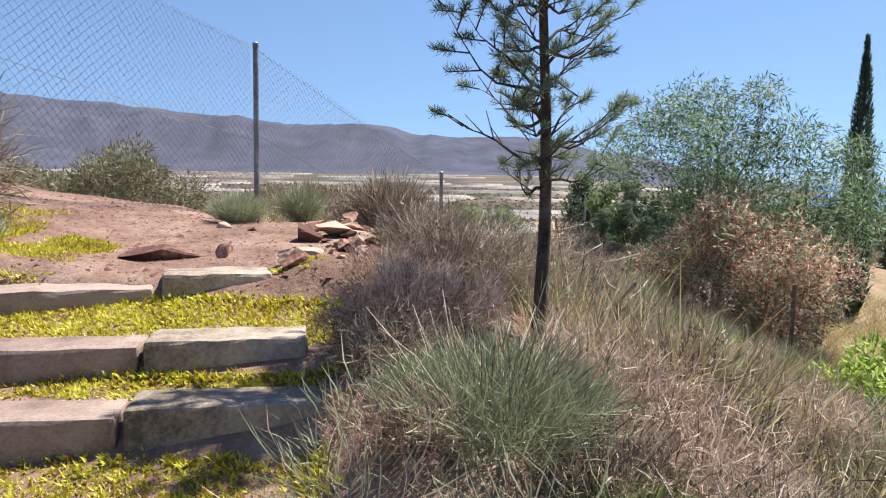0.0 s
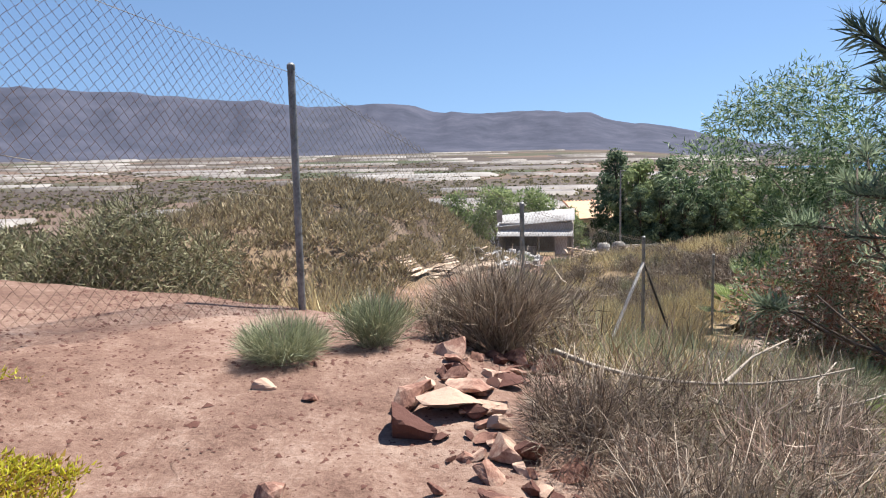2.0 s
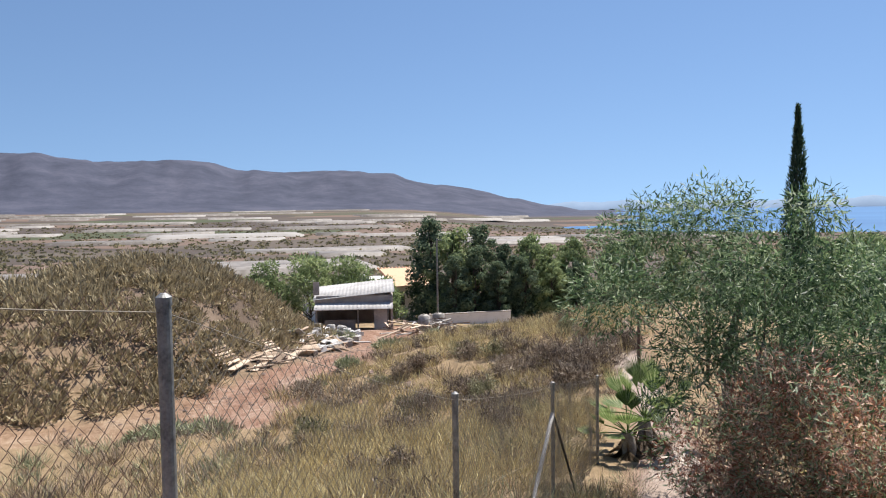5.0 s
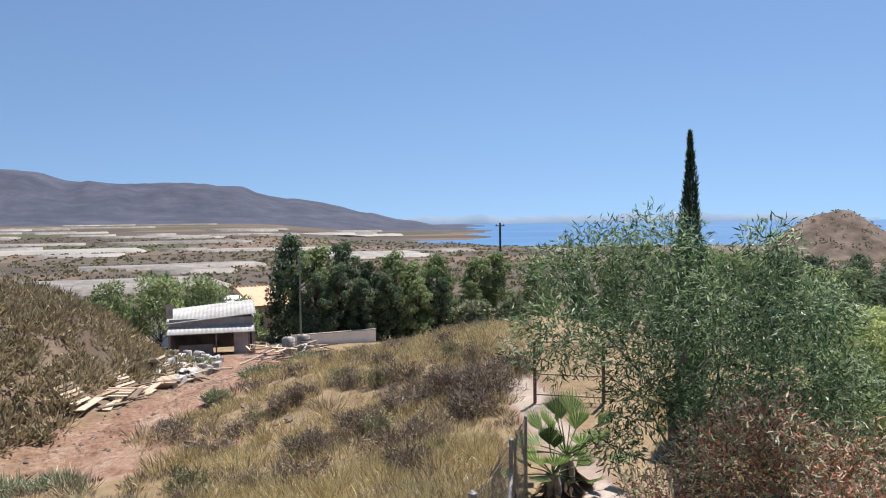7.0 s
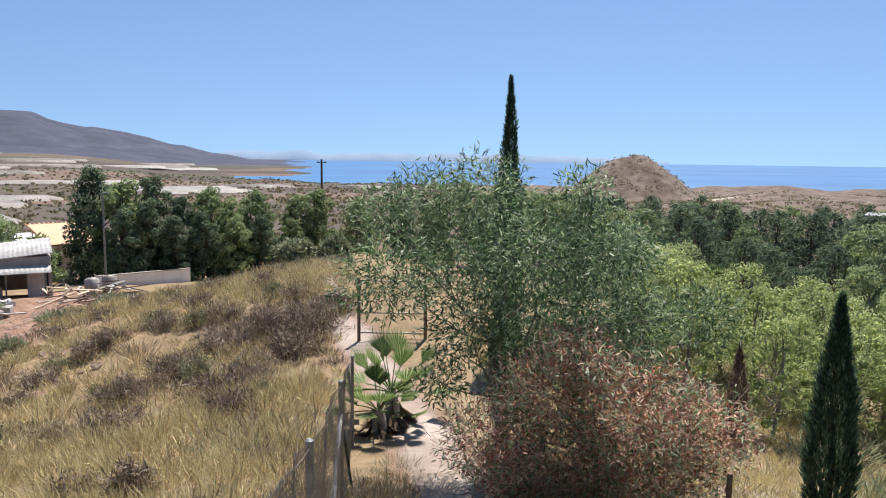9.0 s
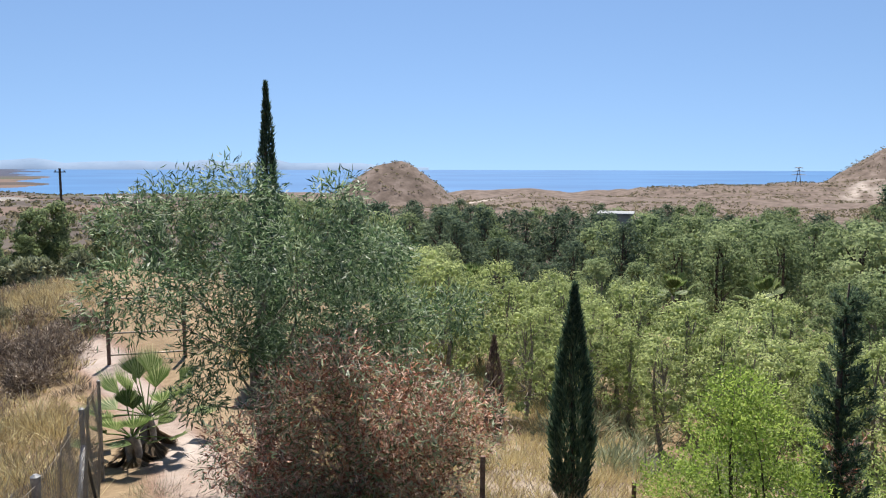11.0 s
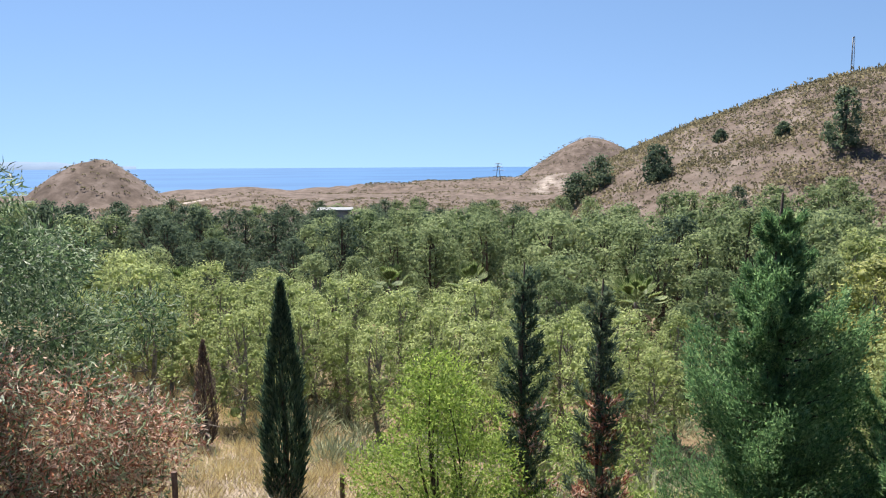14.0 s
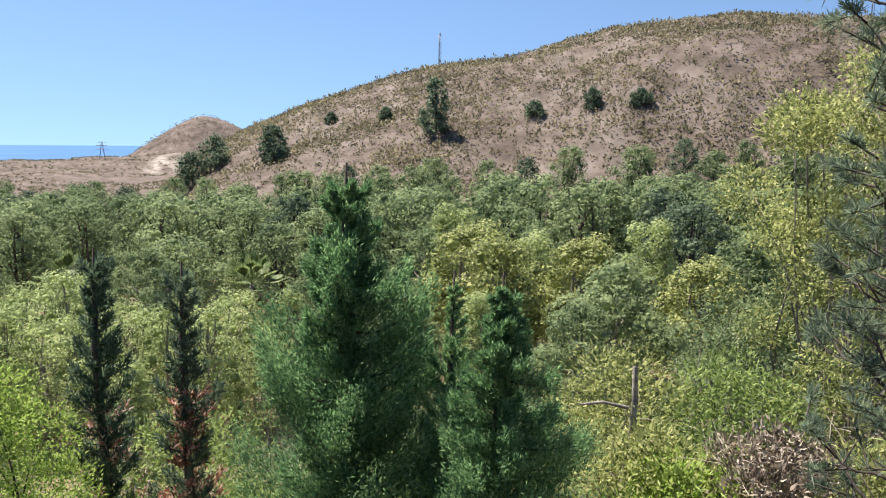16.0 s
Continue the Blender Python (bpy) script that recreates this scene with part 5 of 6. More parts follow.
# bright bush and conifers below the look-out
rngb = np.random.default_rng(52)
lob = [(0.95 * math.cos(q * 2.4) * (1 - q / 16), 0.95 * math.sin(q * 2.4) * (1 - q / 16), 0.5 + 1.9 * q / 14, 0.55 - 0.017 * q) for q in range(15)]
p, nrm = lobe_points(lob, 22000, rngb, 0.45)
tree("lime_bush", "bright lime-green rounded bush below the look-out", stand(7.25, 7.6, 0, 1.22), limb_set(lob, (0, 0, 0), 2, 0.03, rngb, 5, 0.3), leaves(p, unit(nrm * 0.7 + [0, 0, 0.35] + rngb.normal(size=(22000, 3)) * 0.6), rngb.uniform(0.03, 0.06, 22000), 0.017, rngb, 0.15), BARK, LIME, "bush")
CX, CY = 4.2, 4.25
t, c = cone_geo(61, 3.3 - hz(CX, CY), 1.0, 170000, 0.044, 0.0095, 50, 0.15, 0.2, (0.9, 1.0, 0.70, 0.42, 0.10), 0.7, (0.12, -0.22))
tree("conifer", "tall soft green conifer with feathery boughs", stand(CX, CY), t, c, BARK, CONIFER)
t, c = cone_geo(62, 2.62 - hz(3.15, 3.42), 0.9, 120000, 0.040, 0.0088, 46, 0.25, 0.2, (1.0, 1.0, 0.62, 0.3, 0.06), 0.4, (0.15, -0.3))
tree("conifer", "dark green feathery conifer below the look-out", stand(3.15, 3.42), t, c, BARK, CONIFER)
t, c = cone_geo(63, 2.5 - hz(4.0, 3.5), 0.40, 36000, 0.040, 0.0088, 34, 0.15, 0.2)
tree("conifer", "slim green conifer behind two wider ones", stand(4.0, 3.5), t, c, BARK, CONIFER)


def shrub_tree(name, label, x, y, lobes, n, ln, wd, leaf, seed, bark=BARK_GREY, category="shrub", r0=0.03, shell=0.35):
    rng = np.random.default_rng(seed)
    p, nrm = lobe_points(lobes, n, rng, shell)
    w = unit(nrm * 0.6 + [0, 0, 0.25] + rng.normal(size=(n, 3)) * 0.6)
    return tree(name, label, stand(x, y), limb_set(lobes, (0, 0, 0), 2, r0, rng, 5, 0.35), leaves(p, w, ln * rng.uniform(0.6, 1.3, n), wd * rng.uniform(0.7, 1.3, n), rng, 0.12), bark, leaf, category)


def ring_lobes(W, H, q, seed, base=0.25):
    rng = np.random.default_rng(seed)
    return [(W * math.cos(k * 2.4) * math.sqrt((k + 0.5) / q) * rng.uniform(0.6, 1), W * math.sin(k * 2.4) * math.sqrt((k + 0.5) / q) * rng.uniform(0.6, 1), H * (base + (0.85 - base) * (1 - (k + 0.5) / q) + rng.uniform(-0.1, 0.1)), W * rng.uniform(0.25, 0.42)) for k in range(q)]


# wood in the valley
def wood():
    rng = random.Random(77)
    kinds = []
    for k, (m, H, W, n, ln, wd) in enumerate(((PINE, 5.2, 1.75, 10500, 0.105, 0.03), (PINE, 4.6, 1.9, 10500, 0.105, 0.03), (PINE_LIGHT, 5.6, 1.5, 9000, 0.105, 0.03), (OLIVE, 4.2, 1.7, 8000, 0.10, 0.04), (PINE_DARK, 5.6, 1.8, 10000, 0.105, 0.03))):
        stem, crown = pine_geo(80 + k, H, W, n, ln, wd, 0.22)
        kinds.append((mesh_of("trunk", *stem, BARK_GREY), mesh_of("crown", *crown, m), H, m))
    far = []
    for k, (m, H, W, n) in enumerate(((PINE, 5.4, 1.6, 4600), (PINE_DARK, 5.6, 1.6, 4600), (PINE, 4.8, 1.8, 4600))):
        stem, crown = pine_geo(90 + k, H, W, n, 0.125, 0.045, 0.22)
        far.append((mesh_of("trunk", *stem, BARK), mesh_of("crown", *crown, m), H, m))
    labels = {PINE: "rounded green pine in the valley wood", OLIVE: "yellow-green leafy tree in the valley wood", PINE_LIGHT: "light green pine in the valley wood", PINE_DARK: "dark green pine in the valley wood"}
    young = []
    for k in range(3):
        stem, crown = pine_geo(95 + k, 4.0, 1.1 + 0.15 * k, 4200, 0.075, 0.018, 0.25)
        young.append((mesh_of("trunk", *stem, BARK_GREY), mesh_of("crown", *crown, PINE_LIGHT)))
    placed, count = [], 0
    for k in range(52):
        b, d = 51 + 44 * ((k * 0.618) % 1), 20.8 + 9.5 * (k / 52) + rng.uniform(-0.6, 0.6)
        x, y = EX + d * math.sin(radians(b)), EY + d * math.cos(radians(b))
        if any((x - px) ** 2 + (y - py) ** 2 < 1.9 for px, py in placed):
            continue
        placed.append((x, y))
        ob = thing("pine_tree", "slender young pine with a thin grey stem", "tree", stand(x, y, rng.uniform(0, 360), rng.uniform(0.78, 1.08)), "young pines at the wood's edge")
        tm, cm = young[k % 3]
        part("trunk", tm, BARK_GREY, ob)
        part("crown", cm, PINE_LIGHT, ob)
    for _ in range(9000):
        brg, d = radians(rng.uniform(38, 152)), 17 + 170 * rng.random() ** 0.95
        x, y = EX + d * math.sin(brg), EY + d * math.cos(brg)
        b = math.degrees(brg)
        w = fence_side(x, y)
        if w > -10.5 or (b < 72 and d < 26) or (b > 86 and d > 152) or (b < 58 and d < 34):
            continue
        if d < 49 and any(abs((b - pb) * d * 0.01745) < 1.6 and d > 37 for pb in (57.2, 72.3, 78.4, 90.9)):
            continue
        gap = 1.4 + 0.033 * d
        if any((x - px) ** 2 + (y - py) ** 2 < (gap + 0.75) ** 2 for px, py in placed):
            continue
        placed.append((x, y))
        pool = kinds if d < 46 else far
        q = rng.choices(range(len(pool)), weights=[4, 4, 3, 2 if b > 75 else 1, 1] if pool is kinds else [3, 1.3, 3])[0]
        tm, cm, H, m = pool[q]
        if d > 50 and m is PINE and 47 < b < 72 and rng.random() < 0.7:
            tm, cm, H, m = far[1]
        if 33 < d <= 46 and 40 < b < 64 and rng.random() < 0.7:
            tm, cm, H, m = kinds[4]
        g0 = hz(x, y)
        tall = float(np.interp(d, [17, 25, 40, 60, 110, 190], [-1.3, -1.2, -1.9, -2.0, -2.0, -2.4])) + float(np.interp(b, [90, 118], [0, 0.048])) * d + rng.uniform(-1.3, 0.6) - g0
        sc = min(max(tall, 2.6 + 0.02 * d), 13.0) / H
        ob = thing("pine_tree" if m is not OLIVE else "leafy_tree", labels[m], "tree", stand(x, y, rng.uniform(0, 360), 1.0), "trees of the valley wood")
        ob.scale = (sc * rng.uniform(0.95, 1.2), sc * rng.uniform(0.95, 1.2), sc)
        part("trunk", tm, BARK, ob)
        part("crown", cm, m, ob)
        count += 1
        if count > 250:
            break


wood()


def fan_palm(label, x, y, trunk_h, fr, n, seed, dead=14, scale=1.0, wide=0.035):
    """Fan palm: skirted trunk, arched stalks and fans of split leaflets."""
    rng = np.random.default_rng(seed)
    ob = thing("fan_palm", label, "palm", stand(x, y, 0, scale))
    k = np.linspace(0, 1, 6)[:, None]
    part("trunk", tube(np.concatenate([0.03 * np.sin(k * 4), 0 * k, k * (trunk_h + 0.05)], 1), 0.10 + 0.04 * np.sin(k[:, 0] * 3), 9), BARK_GREY, ob)

    def frond(th, pitch, stalk, spread, leaf_len):
        out = np.array([math.cos(th), math.sin(th), 0])
        way = out * math.cos(pitch) + np.array([0, 0, math.sin(pitch)])
        a = np.array([0, 0, trunk_h])
        j = np.linspace(0, 1, 5)[:, None]
        st = a + way * j * stalk - np.array([0, 0, 1.0]) * 0.15 * stalk * j ** 2
        hub, side = st[-1], np.array([-out[1], out[0], 0])
        ang = np.linspace(-spread, spread, 23)
        lw = np.cos(ang)[:, None] * way + np.sin(ang)[:, None] * side
        up = np.cross(side, way)
        m = len(ang)
        mid = hub + lw * leaf_len * 0.5
        s2 = np.cross(lw, up)
        v = np.stack([np.broadcast_to(hub, (m, 3)), mid + s2 * wide * 0.7, hub + lw * leaf_len * (1 - 0.25 * np.abs(ang)[:, None] / spread) - up * 0.06, mid - s2 * wide * 0.7], 1).reshape(-1, 3)
        return merge(tube(st, [0.012] * 5, 4), (v, np.arange(m * 4).reshape(-1, 4)))

    for q in range(n):
        th, pt = q * 2.39996, rng.uniform(-0.1, 1.45)
        part("frond", frond(th, pt, fr * rng.uniform(0.6, 1), 0.78, fr * rng.uniform(0.5, 0.75)), PALM, ob)
    if dead:
        part("dead_skirt", merge(*[frond(q * 2.1, rng.uniform(-1.4, -0.8), fr * 0.4, 0.8, fr * 0.55) for q in range(dead)]), PALM_DRY, ob, "hanging brown dead fronds")
    return ob


fan_palm("green fan palm with dead lower fronds by the path", 5.55, 17.4, 0.75, 0.95, 18, 1, 40, 1.0, 0.022)
fan_palm("small green fan palm with dead lower fronds by the path", 5.0, 17.0, 0.55, 0.72, 13, 2, 30, 1.0, 0.022)
for k, (tt, b, d, z) in enumerate(((0, 57.2, 47, -3.9), (0, 72.3, 46, -3.9), (0, 78.4, 46, -4.0), (0, 90.9, 40, -3.6))):
    x, y = EX + d * math.sin(radians(b)), EY + d * math.cos(radians(b))
    fan_palm("tall palm with shaggy dead skirt in the valley wood", x, y, max(2.0, z - 0.2 - hz(x, y)), 1.25, 26, 10 + k, 60, 1.0, 0.05)


def yucca(x, y, seed, s=0.6):
    rng = np.random.default_rng(seed)
    n = 60
    th, e = rng.uniform(0, 6.283, n), rng.uniform(0.1, 1.4, n)
    w = np.stack([np.cos(th) * np.cos(e), np.sin(th) * np.cos(e), np.sin(e)], -1)
    ob = thing("yucca", "spiky yellow-green yucca rosette in the garden", "plant", stand(x, y))
    part("rosette", leaves(w * 0.04, w, s * rng.uniform(0.8, 1.1, n), 0.035, rng, 0.03), FRESH, ob)


yucca(4.7, 11.4, 3)
yucca(5.3, 10.6, 4, 0.45)

# shrubs on the slope below the look-out
shrub_tree("leafy_tree", "broad yellow-green tree with bare pale branches", 7.2, -3.3, [(l[0] * 1.1, l[1] * 1.1, l[2] + 2.2 + 2.2 * (k % 3 > 0), l[3] * 0.85) for k, l in enumerate(ring_lobes(1.9, 4.2, 34, 5, 0.35))], 26000, 0.085, 0.032, OLIVE, 71, BARK_GREY, "tree", 0.05, 0.2)
for k, (x, y, W, H, m, nm, lab) in enumerate((
        (9.0, -1.2, 1.3, 1.9, OLIVE, "green_shrub", "yellow-green shrub on the lower slope"), (7.4, -2.8, 1.2, 1.4, DRYBUSH, "dry_shrub", "tangled dry brown shrub on the lower slope"),
        (6.2, -1.7, 1.1, 1.2, OLIVE, "green_shrub", "yellow-green shrub on the lower slope"), (8.6, -4.2, 1.4, 1.7, FRESH, "green_shrub", "fresh green shrub on the lower slope"),
        (5.4, 0.6, 0.9, 1.3, LIME, "green_shrub", "bright green shrub between the conifers"), (5.2, -3.2, 1.0, 1.2, DRYBUSH, "dry_shrub", "dry brown shrub with bare twigs"),
        (11.0, -4.0, 1.6, 2.0, OLIVE, "green_shrub", "olive-green shrub on the lower slope"), (12.5, -1.0, 1.6, 2.0, OLIVE, "green_shrub", "olive-green shrub on the lower slope"),
        (5.0, 7.6, 0.8, 1.1, LIME, "green_shrub", "bright green shrub by the ragged cypress"), (8.6, 5.2, 1.3, 1.6, FRESH, "green_shrub", "fresh green shrub by the ragged cypress"),
        (10.5, 3.2, 1.6, 2.1, OLIVE, "green_shrub", "olive-green shrub on the lower slope"), (7.2, 2.6, 1.2, 1.5, LIME, "green_shrub", "bright green shrub behind the conifers"),
        (13.5, 1.5, 1.8, 2.4, PINE, "green_shrub", "rounded green shrub on the lower slope"), (13.0, -7.5, 1.8, 2.4, OLIVE, "green_shrub", "olive-green shrub on the lower slope"),
        (12.5, 6.0, 1.6, 2.2, FRESH, "green_shrub", "fresh green shrub at the wood's edge"))):
    ob = shrub_tree(nm, lab, x, y, ring_lobes(W, H, 16, 20 + k), 4200, 0.11, 0.032, m, 300 + k, BARK_GREY, "shrub", 0.018)

# tall tangled shrubs under the look-out
for k, (x, y, W, top, m, nm, lab) in enumerate(((5.9, 0.7, 1.1, 0.35, OLIVE, "green_shrub", "tall yellow-green shrub under the look-out"), (5.2, -0.4, 1.1, 0.2, DRYBUSH, "dry_shrub", "tall tangled dry shrub under the look-out"), (4.5, -1.2, 1.0, 0.35, OLIVE, "green_shrub", "tall yellow-green shrub under the look-out"),
        (6.8, -1.0, 1.3, 0.8, FRESH, "green_shrub", "tall fresh green shrub under the look-out"), (6.0, -2.2, 1.3, 0.9, OLIVE, "green_shrub", "tall yellow-green shrub under the look-out"), (7.8, 0.2, 1.3, 0.7, OLIVE, "green_shrub", "tall olive-green shrub under the look-out"), (5.0, -2.4, 1.0, 0.7, DRYBUSH, "dry_shrub", "tall dry brown shrub under the look-out"), (8.6, -2.4, 1.6, 1.2, PINE, "green_shrub", "tall green shrub under the look-out"))):
    H = top - hz(x, y)
    shrub_tree(nm, lab, x, y, ring_lobes(W, H * 1.05, 20, 120 + k, 0.3), 5200, 0.10, 0.03, m, 700 + k, BARK_GREY, "shrub", 0.022, 0.25)

# bare twigs over the tangled shrubs
rtw = np.random.default_rng(88)
for x, y, top in ((5.1, -0.2, 0.5), (4.6, -1.0, 0.6), (5.6, -1.5, 0.8), (6.3, 0.1, 0.6), (4.9, -2.1, 0.9), (6.9, -1.9, 1.0)):
    H = top - hz(x, y)
    twig = []
    for _ in range(16):
        th, rr0 = rtw.uniform(0, 6.283), rtw.uniform(0.2, 0.8)
        k = np.linspace(0, 1, 6)[:, None]
        end = np.array([math.cos(th) * rr0, math.sin(th) * rr0, H * rtw.uniform(0.7, 1.0)])
        twig.append(tube(k * end + np.sin(k * rtw.uniform(3, 7)) * rtw.normal(size=3) * 0.06, 0.011 * (1.1 - k[:, 0]), 4))
        for f in (0.55, 0.7, 0.85):
            tip = end * f + rtw.normal(size=3) * [0.22, 0.22, 0.12] + [0, 0, 0.12]
            twig.append(tube([end * f, (end * f + tip) / 2 + 0.01, tip], [0.005, 0.004, 0.002], 4))
    ob = thing("dead_bush", "bare pale twiggy bush among green shrubs", "bush", stand(x, y), "bare twiggy bushes")
    part("brushwood", merge(*twig), TWIG, ob)

# bushes behind the netting
for k, (x, y, W, H) in enumerate(((-3.6, 7.75, 0.95, 1.25), (-4.7, 8.0, 0.95, 1.3), (-6.2, 7.6, 1.0, 1.4))):
    shrub_tree("green_bush", "dark olive-green rounded bush behind the netting", x, y, ring_lobes(W, H, 16, 140 + k, 0.2), 20000, 0.09, 0.012, OLIVE_BUSH, 720 + k, BARK_GREY, "bush", 0.014, 0.2)

# dead stump of a tree
rs = np.random.default_rng(3)
stump = thing("tree_stump", "pale bare broken tree stump among shrubs", "stump", stand(6.27, 0.8))
top = 0.86 - hz(6.27, 0.8)
k = np.linspace(0, 1, 7)[:, None]
part("trunk", tube(np.concatenate([0.06 * np.sin(k * 5), 0.05 * np.cos(k * 4), k * top], 1), 0.055 - 0.025 * k[:, 0], 9), BARK_GREY, stump)
part("branch", tube([(0, 0, top * 0.8), (0.05, 0.3, top * 0.83), (0.1, 0.55, top * 0.82)], [0.022, 0.018, 0.012], 6), BARK_GREY, stump)

# split log and fallen branches on the slope
log = thing("log", "short weathered grey-brown split log on the slope", "log", pose(0.42, 5.5, hz(0.42, 5.5) + 0.06, 20, 60, 150))
part("wood", tube([(0, 0, -0.22), (0.02, 0, -0.05), (0, 0.02, 0.1), (0.02, 0, 0.24)], [0.045, 0.055, 0.05, 0.03], 9), BARK_GREY, log)
for x, y, tn in ((0.9, 5.0, 30), (1.3, 4.4, 75), (0.3, 4.7, 10)):
    br = thing("fallen_branch", "thin bare pale branch lying over the bushes", "branch", pose(x, y, hz(x, y) + 0.38, 0, 6, tn), "fallen branches")
    k = np.linspace(0, 1, 8)[:, None]
    part("wood", merge(tube(np.concatenate([k * 1.3 - 0.6, 0.10 * np.sin(k * 4), 0.14 * (2 * k - 1) ** 2 - 0.1], 1), 0.012 - 0.008 * k[:, 0], 5), tube([(0.2, 0.05, -0.08), (0.4, 0.2, 0.0), (0.6, 0.25, 0.08)], [0.009, 0.006, 0.004], 5)), PALE_WOOD, br)


# ---- track side: shed, house, rubbish ----
def ob_box(name, size, at, material, parent, label="", bevel=0.01):
    return part(name, box(*size, at, bevel), material, parent, label)


SX, SY = 5.4, 66.0
sz = hz(SX, SY) - 0.1
sz = min(sz, -6.6)
shed = thing("shed", "grey open-fronted shed with two pale sloping sheet roofs", "shed", pose(SX - 0.6, SY, sz, 0, 0, -8) @ Matrix.Scale(0.84, 4))
ob_box("back_wall", (7.6, 0.2, 3.6), (0, 5.6, 1.7), WALL_GREY, shed)
ob_box("side_wall", (0.2, 5.6, 3.2), (-3.7, 2.7, 1.6), WALL_GREY, shed)
ob_box("side_wall", (0.25, 5.6, 3.4), (3.7, 2.7, 1.7), WALL_GREY, shed)
ob_box("upper_wall", (7.4, 0.15, 0.8), (0, 0.15, 3.1), WALL_GREY, shed)
ob_box("door", (1.3, 0.08, 2.1), (2.6, 0.0, 1.05), ROOF_SHEET, shed, "pale sheet-metal door")
ob_box("front_wall", (3.0, 0.12, 1.1), (-1.4, 0.05, 0.55), WALL_GREY, shed)
for x in (-3.6, 0.4, 3.3):
    part("post", pipe_post(x, -1.2, 0, 2.5, 0.07), STEEL, shed)


def roof_sheet(w, dpt, ribs, rise):
    n = ribs * 4
    x = np.linspace(-w / 2, w / 2, n + 1)
    z = 0.018 * (np.arange(n + 1) % 4 < 2)
    lo, hi = np.stack([x, 0 * x, z], -1), np.stack([x, 0 * x + dpt, z + rise], -1)
    v = np.concatenate([lo, hi, lo - [0, 0, 0.06], hi - [0, 0, 0.06]])
    k, m = np.arange(n), n + 1
    return v, np.concatenate([np.stack([k, k + 1, k + 1 + m, k + m], -1), np.stack([k + 2 * m, k + 3 * m, k + 1 + 3 * m, k + 1 + 2 * m], -1), np.stack([k, k + 2 * m, k + 1 + 2 * m, k + 1], -1)])


def placed(vf, m):
    return put(m, vf[0]), vf[1]


part("lower_roof", placed(roof_sheet(7.6, 2.0, 20, 0.5), pose(0, -1.7, 2.35)), ROOF_SHEET, shed, "pale corrugated sheet roof")
part("upper_roof", placed(roof_sheet(8.0, 6.2, 22, 0.7), pose(0, -0.25, 3.5, 0, -5, 0)), ROOF_SHEET, shed, "pale corrugated sheet roof")
ob_box("panel", (0.6, 0.04, 1.3), (-3.7, 0.5, 4.2), WALL_GREY, shed, "leaning pale panel")

hx0, hy0 = 11.0, 92.0
house = thing("house", "low white house with an orange tiled roof among trees", "house", pose(hx0, hy0, hz(hx0, hy0) - 0.2, 0, 0, 10))
ob_box("wall", (12, 8, 4.5), (-2, 4, 2.25), WALL_WHITE, house)
ob_box("terrace_wall", (6, 0.3, 1.0), (-5, -0.4, 5.0), WALL_WHITE, house)
ob_box("terrace", (6, 5, 0.3), (-5, 2.0, 4.6), WALL_WHITE, house)
roof = part("roof", box(6.5, 6, 0.15, (3.5, 1.0, 4.9), 0.02), TILE, house, "orange tiled roof")
roof.rotation_euler = (radians(16), 0, 0)
for k in range(14):
    part("tile_row", placed(tube([(0, -3, 0), (0, 0, 0), (0, 3, 0)], [0.11] * 3, 6), pose(0.5 + k * 0.46, 1.0, 5.0) @ pose(0, 0, 0, 16)), TILE, house)
for x in (-5, -1, 2):
    w = part("window", box(1.1, 0.12, 1.2, (x, -0.03, 2.2), 0.01), DARK, house, "dark window")
    part("sill", box(1.3, 0.2, 0.08, (x, -0.1, 1.55), 0.01), WALL_WHITE, w)

low_wall = thing("low_wall", "low pale blue-white garden wall beside the trees", "wall", pose(17.5, 76.5, hz(17.5, 76.5), 0, 0, 3))
ob_box("masonry", (8.5, 0.25, 1.3), (0, 0, 0.5), WALL_WHITE, low_wall)
ob_box("coping", (8.6, 0.32, 0.08), (0, 0, 1.19), WALL_GREY, low_wall)

for x, y, h, lab in ((13.6, 74.0, 7.6, "slim grey lamp pole beside the shed"), (42.0, 88.0, 12.0, "dark wooden electricity pole with a crossbar")):
    ob = thing("pole", lab, "pole", pose(x, y, hz(x, y)))
    z1 = (0.2 - hz(x, y)) if h < 8 else (3.2 - hz(x, y))
    part("shaft", tube([(0, 0, -0.3), (0, 0, z1 * 0.5), (0, 0, z1)], [0.10, 0.09, 0.07] if h < 8 else [0.17, 0.15, 0.12], 10), STEEL if h < 8 else BARK, ob)
    if h > 8:
        ob_box("crossbar", (1.3, 0.1, 0.1), (0, 0, z1 - 0.4), BARK, ob)
        for q in (-0.5, 0, 0.5):
            part("insulator", tube([(q, 0, z1 - 0.35), (q, 0, z1 - 0.25), (q, 0, z1 - 0.15)], [0.05, 0.06, 0.03], 6), WALL_GREY, ob)
    else:
        part("lamp_head", box(0.5, 0.16, 0.08, (0.2, 0, z1), 0.02), STEEL, ob)

